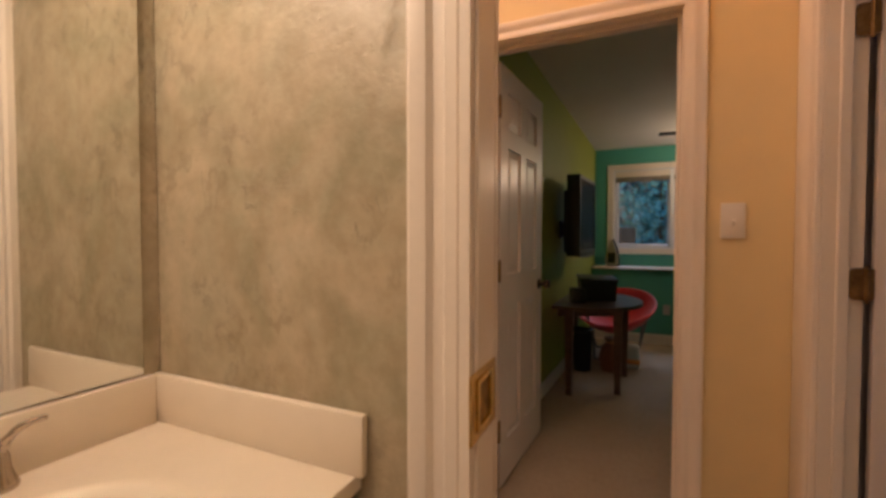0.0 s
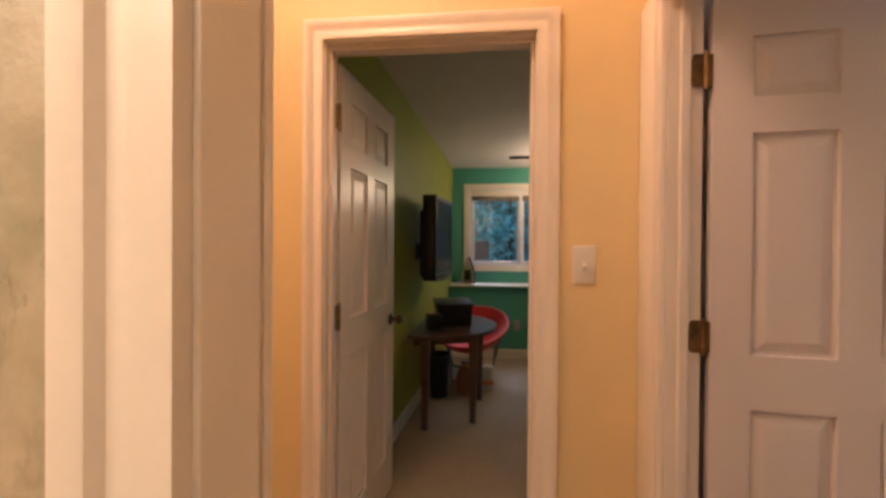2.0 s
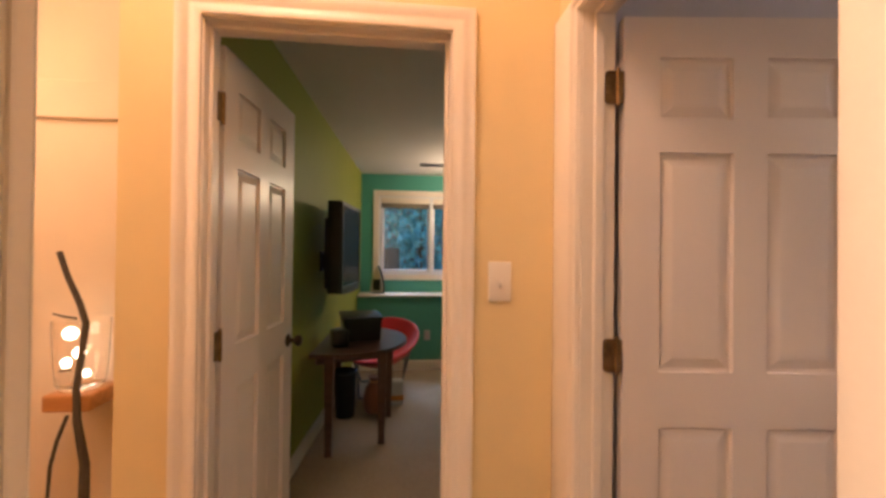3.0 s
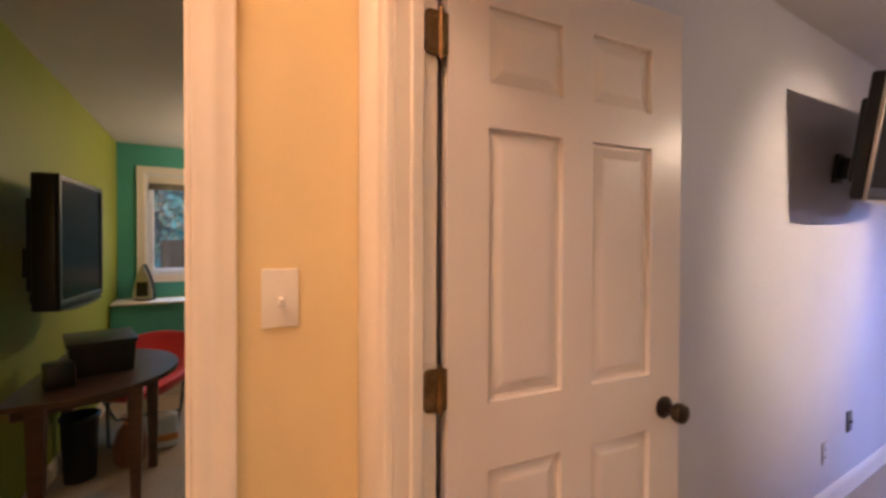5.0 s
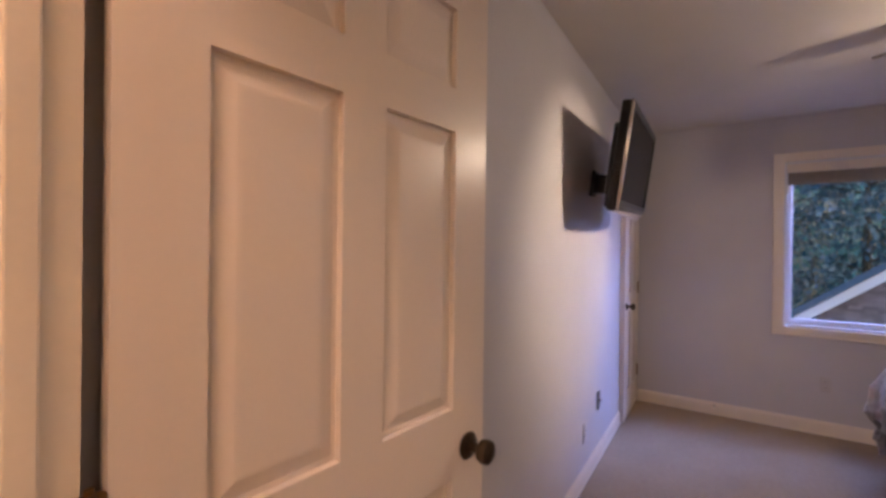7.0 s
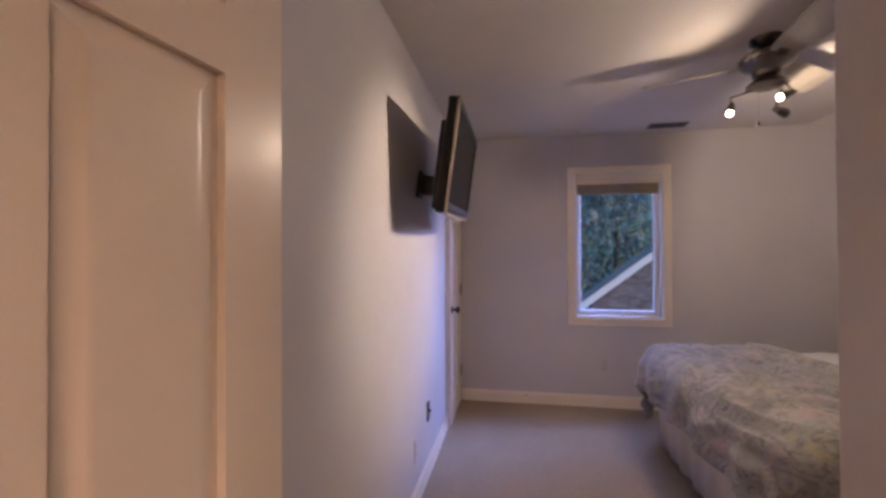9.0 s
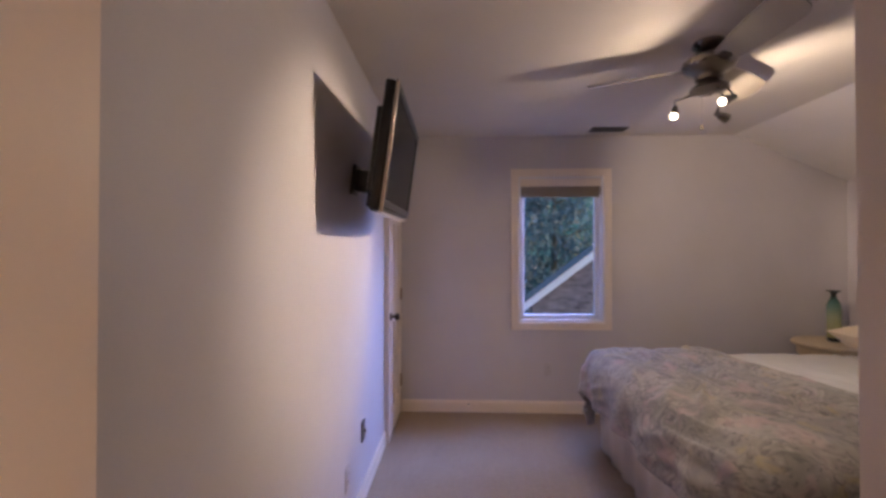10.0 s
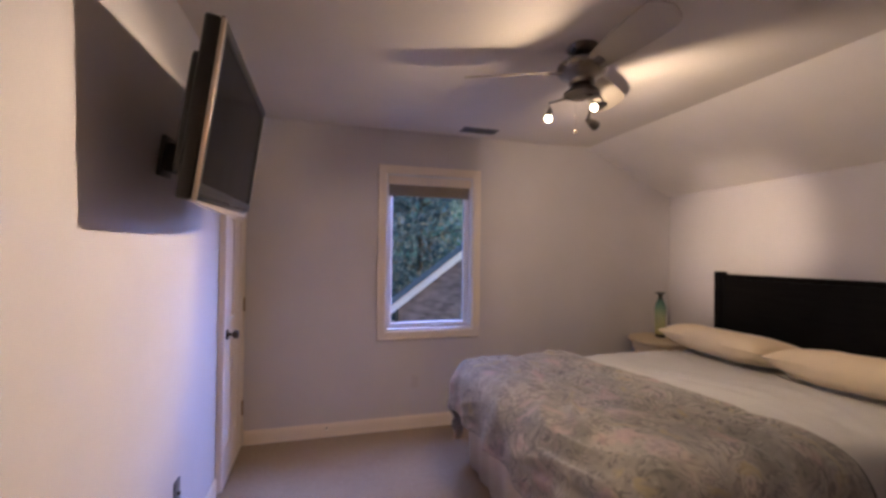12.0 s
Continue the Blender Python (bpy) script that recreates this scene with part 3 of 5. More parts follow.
def door_leaf(parent, m, w, h, hinge_mat, knob_sides=(1, -1), hinges=(0.295, 1.05, 1.81), hinge_side=1):
    """A six-panel leaf in the plane x-z from its hinge edge, 35 mm thick from y = 0 to 0.035."""
    st, mu = 0.118, 0.095
    pw = (w - 2 * st - mu) / 2
    cols = [(st, st + pw), (st + pw + mu, w - st)]
    rows = [(0.215, 0.875), (1.028, 1.640), (1.735, 1.908)]
    holes = [(a, b, c, d) for a, b in cols for c, d in rows]
    bm = holed(0.017, w, 0.012, h, holes, 0.035, lambda u, v, q: (u, q, v))
    rim = [e for e in bm.edges if len(e.link_faces) == 2 and abs(e.verts[0].co.y - e.verts[1].co.y) < 1e-6 and e.calc_face_angle(0) > 1]
    bmesh.ops.recalc_face_normals(bm, faces=bm.faces)
    bmesh.ops.bevel(bm, geom=rim, offset=0.009, segments=3, affect="EDGES", profile=0.4)
    leaf = part("door_leaf", bm, M["door"], parent, "white gloss moulded six-panel leaf")
    leaf.matrix_basis = m
    for a, b, c, d in holes:
        pb = bmesh.new()
        loops = []
        for inset, y in ((-0.002, 0.0138), (0.010, 0.0138), (0.013, 0.0125), (0.036, 0.0042), (0.042, 0.0035)):
            loops.append([pb.verts.new(p) for p in ((a + inset, y, c + inset), (b - inset, y, c + inset), (b - inset, y, d - inset), (a + inset, y, d - inset))])
        back = [[pb.verts.new((v.co.x, 0.035 - v.co.y, v.co.z)) for v in lp] for lp in loops]
        for seq in (loops, back):
            for p, q in zip(seq, seq[1:]):
                for i in range(4):
                    pb.faces.new((p[i], p[(i + 1) % 4], q[(i + 1) % 4], q[i]))
            pb.faces.new(seq[-1])
        for i in range(4):
            pb.faces.new((loops[0][i], loops[0][(i + 1) % 4], back[0][(i + 1) % 4], back[0][i]))
        part("panel", pb, M["door"], leaf, smooth=False)
    for s in knob_sides:
        knob(leaf, Matrix.Translation((w - 0.062, 0.0 if s > 0 else 0.035, 0.93)) @ Matrix.Rotation(radians(90 * s), 4, "X"), M["bronze"])
    for z in hinges:
        hinge(leaf, z, hinge_mat, hinge_side, 0.0 if hinge_side > 0 else 0.035)
    return leaf


def jamb(parent, x0, x1, top, depth, thick=0.018, stop_at=0.045, stop=0.035):
    """Lining of an opening in the plane y = 0, reaching to y = depth, with a door stop."""
    bm = box(x0, 0.001, 0, x0 + thick, depth - 0.001, top)
    box(x1 - thick, 0.001, 0, x1, depth - 0.001, top, bm=bm)
    box(x0 + thick, 0.001, top - thick, x1 - thick, depth - 0.001, top, bm=bm)
    part("jamb", bm, M["trim"], parent, smooth=False)
    t = thick + (0.011 if stop > 0.02 else 0.003)
    bm = box(x0 + thick, stop_at, 0, x0 + t, stop_at + stop, top - thick, 0.003)
    box(x1 - t, stop_at, 0, x1 - thick, stop_at + stop, top - thick, 0.003, bm=bm)
    box(x0 + t, stop_at, top - t, x1 - t, stop_at + stop, top - thick, 0.003, bm=bm)
    part("door_stop", bm, M["trim"], parent, smooth=False)


# doorway to the green room
door_1 = thing("door_1", pose(0, 2.0, 0), "open white six-panel door in a cream moulded frame", "door", kind="structure")
jamb(door_1, -0.573, 0.188, 2.053, 0.115, stop_at=0.036)
part("casing", sweep_frame(-0.560, 0.175, 2.040, CASING), M["trim"], door_1)
door_leaf(door_1, pose(-0.552, 0.124, 0, 0, 0, 85.5), 0.715, 2.022, M["brass"])
# bedroom doorway: local x runs along -y
door_2 = thing("door_2", pose(0.52, 1.47, 0, 0, 0, -90), "open white six-panel bedroom door in a cream frame", "door", kind="structure")
jamb(door_2, -0.378, 0.393, 2.053, 0.098, stop_at=0.034, stop=0.028)
bm = sweep_frame(-0.365, 0.398, 2.040, [(a * 0.55, v) for a, v in CASING])
part("casing", bm, M["trim"], door_2)
part("side_board", box(0.362, -0.045, 0, 0.418, -0.0215, 2.08, 0.006, 3), M["trim"], door_2)
part("filler_board", box(-0.527, -0.017, 0, -0.406, 0, 2.085, 0.003), M["trim"], door_2)
door_leaf(door_2, pose(-0.352, 0.101, 0, 0, 0, 83.5), 0.744, 2.022, M["brass"], knob_sides=(1, -1), hinges=(0.295, 1.073, 1.822))
# bathroom doorway
door_3 = thing("door_3", pose(0, 0.888, 0), "cream bathroom door frame with a brass strike plate", "door frame", kind="structure")
jamb(door_3, -0.237, 0.506, 2.053, 0.114, stop_at=0.094, stop=0.018)
bm = box(-0.237, -0.030, 0, -0.2192, 0.0, 2.053)
box(0.4882, -0.030, 0, 0.506, 0.0, 2.053, bm=bm)
part("stop_board", box(-0.2192, -0.009, 0, -0.2122, 0.079, 2.035, 0.002), M["trim"], door_3, smooth=False)
part("jamb_edge", bm, M["trim"], door_3, smooth=False)
part("casing", sweep_frame(-0.244, 0.493, 2.040, [(a * 0.77, v * 1.15) for a, v in WIDE[:8] + [(0.112, 0.022), (0.122, 0.016), (0.122, 0)]]), M["trim"], door_3)
hall_casing = part("casing", sweep_frame(-0.493, 0.255, 2.040, CASING[:-2] + [(0.073, 0.01), (0.073, 0)]), M["trim"], door_3)
hall_casing.matrix_basis = pose(0, 0.114, 0, 0, 0, 180)


def strike_plate():
    ob = thing("strike_plate", pose(-0.2120, 0.900, 0.937), "polished brass strike plate on the door jamb", "strike plate")
    bm = holed(-0.062, 0.062, -0.055, 0.055, [(-0.028, 0.028, -0.034, 0.034)], 0.004, lambda u, v, w: (w, u, v))
    part("plate", bm, M["gold"], ob)
    part("latch_recess", box(0.0002, -0.0278, -0.0338, 0.0012, 0.0278, 0.0338), M["brass"], ob, "dark latch hole")
    bm = box(0.003, -0.038, -0.043, 0.0085, -0.0285, 0.043, 0.003, 3)
    box(0.003, 0.0285, -0.043, 0.0085, 0.038, 0.043, 0.003, 3, bm=bm)
    box(0.003, -0.0285, 0.0345, 0.0085, 0.0285, 0.043, 0.003, 3, bm=bm)
    box(0.003, -0.0285, -0.043, 0.0085, 0.0285, -0.0345, 0.003, 3, bm=bm)
    part("lip", bm, M["gold"], ob)
    for z in (-0.044, 0.044):
        part("screw", lathe([(0, 0), (0.0045, 0), (0.003, 0.0015), (0, 0.002)], 12, m=Matrix.Translation((0.004, 0.035 if z > 0 else -0.035, z * 0.9)) @ Matrix.Rotation(radians(90), 4, "Y")), M["brass"], ob)


strike_plate()

# closet door in the television wall, a little ajar
door_4 = thing("door_4", pose(4.655, 1.914, 0), "white closet door standing slightly ajar in the grey wall", "door", kind="structure")
part("casing", box(0.004, -0.038, 0, 0.046, -0.001, 2.06, 0.004), M["trim"], door_4)
part("head", box(-0.62, -0.010, 2.03, 0.046, -0.001, 2.09, 0.003), M["trim"], door_4)
door_leaf(door_4, pose(-0.002, -0.036, 0, 0, 0, 180) @ pose(0, -0.035, 0), 0.615, 2.02, M["brass"], knob_sides=(-1,), hinge_side=-1)


def baseboard(x0, y0, x1, y1, h=0.105):
    """Skirting along a wall, with the room on the left of its direction."""
    d = Vector((x1 - x0, y1 - y0, 0))
    n = Vector((-d.y, d.x, 0)).normalized()
    bm = bmesh.new()
    rows = []
    for s in (0, 1):
        p = Vector((x0, y0, 0)) + d * s
        rows.append([bm.verts.new(p + n * a + Vector((0, 0, z))) for a, z in ((0, 0.0), (0.013, 0.0), (0.013, h - 0.022), (0.010, h - 0.012), (0.006, h - 0.004), (0.005, h), (0, h))])
    k = len(rows[0])
    for i in range(k):
        bm.faces.new((rows[0][i], rows[0][(i + 1) % k], rows[1][(i + 1) % k], rows[1][i]))
    bm.faces.new(rows[0])
    bm.faces.new(rows[1])
    tagged(link("baseboard", bm, M["trim"]), "cream painted baseboard along the wall", "baseboard", kind="structure")


baseboard(4.03, 1.913, 0.64, 1.913)
baseboard(4.703, -1.98, 4.703, 1.87)
baseboard(1.52, -1.998, 4.69, -1.998)
baseboard(1.512, 0.835, 1.512, -1.98)
baseboard(0.65, 0.847, 1.51, 0.847)
baseboard(green_x(5.57) + 0.002, 5.57, green_x(2.95) + 0.002, 2.95)
baseboard(3.28, 5.598, green_x(5.6) + 0.02, 5.598)
baseboard(-0.64, 1.998, -0.785, 1.998)
baseboard(0.51, 1.998, 0.262, 1.998)
baseboard(-0.80, 2.748, -3.1, 2.748)


# ---- windows ----
def sash(parent, x0, x1, z0, z1, y, handle=True):
    """One casement: vinyl sash, pane and crank."""
    fr = part("sash", sweep_frame(x0 + 0.045, x1 - 0.045, z1 - 0.045, [(0, 0), (0, 0.03), (0.006, 0.036), (0.04, 0.036), (0.045, 0.03), (0.045, 0)], z0 + 0.045, True), M["vinyl"], parent, smooth=False)
    fr.matrix_basis = pose(0, y, 0)
    zc = (z0 + z1) / 2
    pane = part("pane", moved(box(x0 + 0.04, -0.003, z0 + 0.04, x1 - 0.04, 0.003, z1 - 0.04), pose(0, -0.016, zc, 1.3) @ pose(0, 0, -zc)), M["pane"], fr, "clear glass", smooth=False)
    pane.visible_shadow = False
    return fr


def window(name, m, x0, x1, z0, z1, wall_depth, label, leaves=1, blind=0.13, ring=True):
    """A casement window in the plane y = 0, wall behind at y > 0."""
    w = thing(name, m, label, "window", kind="structure")
    part("window_casing", sweep_frame(x0, x1, z1, [(0, 0), (0, 0.014), (0.006, 0.017), (0.05, 0.017), (0.064, 0.020), (0.068, 0.014), (0.068, 0)], z0, True), M["trim"], w, smooth=False)
    bm = box(x0, 0.0, z0, x0 + 0.016, wall_depth, z1)
    box(x1 - 0.016, 0, z0, x1, wall_depth, z1, bm=bm)
    box(x0 + 0.016, 0, z0, x1 - 0.016, wall_depth, z0 + 0.016, bm=bm)
    box(x0 + 0.016, 0, z1 - 0.016, x1 - 0.016, wall_depth, z1, bm=bm)
    part("window_frame", bm, M["vinyl"], w, smooth=False)
    step = (x1 - x0 - 0.032) / leaves
    for i in range(leaves):
        a = x0 + 0.016 + step * i
        sash(w, a, a + step, z0 + 0.016, z1 - 0.016, wall_depth - 0.03)
        cx = a + step * 0.62
        cr = tube([(cx - 0.035, 0.05, z0 + 0.03), (cx + 0.02, 0.044, z0 + 0.032), (cx + 0.045, 0.04, z0 + 0.026)], [0.006, 0.005, 0.008], 8)
        box(cx - 0.055, 0.035, z0 + 0.016, cx - 0.02, 0.07, z0 + 0.034, 0.004, bm=cr)
        part("crank_handle", cr, M["vinyl"], w, "white folding crank")
        if leaves > 1 and i:
            part("mullion", box(a - 0.022, 0.0, z0 + 0.016, a + 0.022, wall_depth - 0.07, z1 - 0.016, 0.003), M["vinyl"], w)
        bl = bmesh.new()
        k = 6
        for j in range(k):
            zz = z1 - 0.085 - blind * (j + 1) / k
            box(a + 0.012, 0.012 + 0.004 * (j % 2), zz, a + step - 0.012, 0.040 + 0.004 * (j % 2), zz + blind / k - 0.002, 0.003, 1, bl)
        sh = part("shade", bl, M["blind"], w, "beige pleated shade pulled up")
        part("headrail", box(a + 0.002, 0.004, z1 - 0.086, a + step - 0.002, 0.05, z1 - 0.017, 0.004), M["trim"], sh)
    return w


window("window_1", pose(4.705, 0.4585, 0, 0, 0, -90), -0.3735, 0.3735, 0.80, 2.092, 0.12, "cream-framed casement window with a raised beige shade", blind=0.095)
window("window_2", pose(0, 5.92, 0), -0.214, 1.07, 1.075, 2.04, 0.11, "white double casement window above the ledge", 2, 0.06)


# ---- bathroom ----
def vanity():
    ob = thing("vanity_counter", pose(-1.038, 0, 0), "cream cultured-marble vanity top with backsplash and sink", "counter")
    top = 0.765
    bm = bmesh.new()
    # top with an oval sink, ring by ring
    cx, cy, n = 0.315, 0.435, 64
    x0, x1, y0, y1 = 0.0, 0.592, -0.45, 0.886
    loops = []

    def edge(a):
        dx, dy = math.cos(a), math.sin(a)
        k = min(((x1 - cx) / dx if dx > 1e-6 else 9e9), ((x0 - cx) / dx if dx < -1e-6 else 9e9), ((y1 - cy) / dy if dy > 1e-6 else 9e9), ((y0 - cy) / dy if dy < -1e-6 else 9e9))
        return cx + dx * k, cy + dy * k

    angles = [2 * math.pi * i / n for i in range(n)]
    for px, py in ((x1, y1), (x0, y1), (x0, y0), (x1, y0)):
        a = math.atan2(py - cy, px - cx) % (2 * math.pi)
        k = min(range(n), key=lambda i: abs(angles[i] - a))
        angles[k] = a
    loops.append([bm.verts.new((*edge(a), top - 0.03)) for a in angles])
    loops.append([bm.verts.new((*edge(a), top)) for a in angles])
    for s, z in ((1.12, 0.0), (1.04, 0.004), (1.0, 0.0), (0.95, -0.012), (0.86, -0.05), (0.68, -0.10), (0.4, -0.128), (0.1, -0.135)):
        loops.append([bm.verts.new((cx + 0.20 * s * math.cos(a), cy + 0.26 * s * math.sin(a), top + z)) for a in angles])
    for p, q in zip(loops, loops[1:]):
        for i in range(n):
            bm.faces.new((p[i], p[(i + 1) % n], q[(i + 1) % n], q[i]))
    bm.faces.new(loops[-1])
    part("countertop", bm, M["counter"], ob)
    part("backsplash", box(0.0, -0.45, top - 0.002, 0.02, 0.8655, 0.881, 0.005), M["counter"], ob)
    part("side_splash", box(0.0, 0.866, top - 0.002, 0.608, 0.8865, 0.881, 0.006), M["counter"], ob)
    part("cabinet", box(0.0, -0.44, 0.0, 0.56, 0.884, top - 0.032, 0.004), M["trim"], ob, "painted cabinet below the top")
    part("drain", lathe([(0, 0), (0.02, 0), (0.02, 0.004), (0, 0.006)], 20, m=Matrix.Translation((cx, cy, top - 0.135))), M["chrome"], ob)


def faucet():
    ob = thing("faucet", pose(-0.992, 0.580, 0.7655) @ Matrix.Scale(0.8, 4), "satin nickel lever faucet handle on the vanity top", "faucet")
    part("base", lathe([(0, 0), (0.032, 0), (0.033, 0.008), (0.028, 0.018), (0.02, 0.045), (0.018, 0.07), (0.014, 0.085), (0, 0.09)], 28), M["satin"], ob)
    part("lever", tube([(0, 0, 0.075), (0.012, 0.006, 0.105), (0.03, 0.02, 0.13), (0.05, 0.036, 0.145), (0.072, 0.054, 0.152)], [0.012, 0.011, 0.009, 0.0075, 0.006], 12), M["satin"], ob)
    base2 = lathe([(0, 0), (0.03, 0), (0.03, 0.01), (0.02, 0.03), (0.017, 0.12), (0, 0.13)], 24, m=Matrix.Translation((0.0, -0.14, 0)))
    part("spout", tube([(0, -0.14, 0.1), (0.03, -0.14, 0.15), (0.09, -0.14, 0.155), (0.13, -0.14, 0.12)], [0.014, 0.013, 0.012, 0.011], 12, base2), M["satin"], ob)


vanity()
faucet()
mir = tagged(link("mirror", box(-1.039, -0.45, 0.884, -1.034, 0.846, 2.0, 0.0015, 1), M["mirror"]), "frameless wall mirror resting above the backsplash", "mirror")


# ---- hall ----
def wall_switch(m, w=0.074, h=0.124):
    ob = thing("light_switch", m, "white toggle light switch on the orange hall wall", "light switch")
    bm = box(-w / 2, -0.006, -h / 2, w / 2, 0, h / 2, 0.0028, 3)
    part("plate", bm, M["plate"], ob)
    part("toggle", moved(box(-0.0045, -0.016, -0.011, 0.0045, 0.0, 0.007, 0.0015), pose(0, -0.004, -0.003, 18)), M["plate"], ob)
    part("toggle_surround", box(-0.009, -0.0072, -0.016, 0.009, -0.0055, 0.014, 0.0008, 1), M["plate"], ob)
    for z in (-0.036, 0.036):
        part("screw", lathe([(0, 0), (0.0028, 0), (0.002, 0.001), (0, 0.0012)], 10, m=Matrix.Translation((0, -0.006, z)) @ Matrix.Rotation(radians(90), 4, "X")), M["plate"], ob)


wall_switch(pose(0.332, 1.9995, 1.266))


def outlet(m, label):
    ob = thing("outlet", m, label, "outlet", "wall outlets")
    part("plate", box(-0.035, -0.0055, -0.057, 0.035, 0, 0.057, 0.0025, 2), M["wallplate"], ob)
    for z in (-0.0195, 0.0195):
        part("socket", lathe([(0, 0), (0.0165, 0), (0.016, 0.002), (0, 0.0022)], 20, m=Matrix.Translation((0, -0.0055, z)) @ Matrix.Rotation(radians(90), 4, "X")), M["wallplate"], ob)
        for x in (-0.006, 0.006):
            part("slot", box(x - 0.001, -0.0082, z - 0.004, x + 0.001, -0.0076, z + 0.005), M["dark"], ob)
    return ob


outlet(pose(3.0, 1.9145, 0.30), "white outlet low on the television wall")
outlet(pose(4.7045, 0.572, 0.385, 0, 0, -90), "white outlet on the window wall")
outlet(pose(0.367, 5.5995, 0.39), "white outlet on the low teal wall")
jack = thing("cable_plate", pose(3.337, 1.9145, 0.395), "dark cable plate on the television wall", "cable plate")
part("plate", box(-0.035, -0.007, -0.057, 0.035, 0, 0.057, 0.0025, 2), M["grey_thing"], jack)
part("connector", lathe([(0, 0), (0.006, 0), (0.006, 0.012), (0, 0.012)], 14, m=Matrix.Translation((0, -0.007, 0)) @ Matrix.Rotation(radians(90), 4, "X")), M["bronze"], jack)


def sconce():
    """A glass lamp on a wooden shelf with a twisted iron twig."""
    ob = thing("wall_lamp", pose(-1.262, 2.72, 0), "lit glass lamp on an orange wood shelf with twisted twigs", "lamp")
    part("shelf", box(-0.11, -0.20, 0.705, 0.07, 0.0, 0.775, 0.012, 3), M["orangewood"], ob)
    g = lathe([(0, 0.776), (0.07, 0.776), (0.085, 0.80), (0.095, 0.92), (0.10, 1.06), (0.097, 1.06), (0.09, 0.92), (0.08, 0.80), (0, 0.786)], 28, m=Matrix.Translation((-0.03, -0.10, 0)))
    part("glass", g, M["cup"], ob, "clear glass shade").visible_shadow = False
    for x, z, r in ((-0.045, 1.0, 0.028), (-0.01, 0.92, 0.024), (-0.06, 0.88, 0.02), (0.02, 0.84, 0.016)):
        part("bulb", lathe([(0, -r), (r * 0.7, -r * 0.7), (r, 0), (r * 0.7, r * 0.7), (0, r)], 12, m=Matrix.Translation((x - 0.03, -0.10, z))), M["candle"], ob, "glowing small bulb")
    tw = tube([(-0.05, -0.20, 1.34), (-0.01, -0.215, 1.25), (0.045, -0.225, 1.14), (0.065, -0.22, 1.06), (0.045, -0.215, 0.92), (0.03, -0.215, 0.80), (0.035, -0.215, 0.68), (0.055, -0.20, 0.5), (0.04, -0.18, 0.35), (0.075, -0.15, 0.1), (0.075, -0.14, 0.0)], [0.010, 0.010, 0.011, 0.012, 0.012, 0.013, 0.015, 0.018, 0.02, 0.024, 0.026], 8)
    part("twig", tw, M["bark"], ob, "dark twisted twig")
    for pts, rad in (([(0.03, -0.22, 1.08), (-0.01, -0.228, 1.09), (-0.05, -0.225, 1.10)], [0.005, 0.004, 0.003]), ([(0.01, -0.215, 0.88), (-0.03, -0.222, 0.875)], [0.004, 0.003]), ([(0.0, -0.215, 0.70), (-0.04, -0.21, 0.6), (-0.07, -0.2, 0.5), (-0.09, -0.19, 0.3)], [0.008, 0.008, 0.007, 0.005])):
        part("side_twig", tube(pts, rad, 6), M["bark"], ob)


sconce()


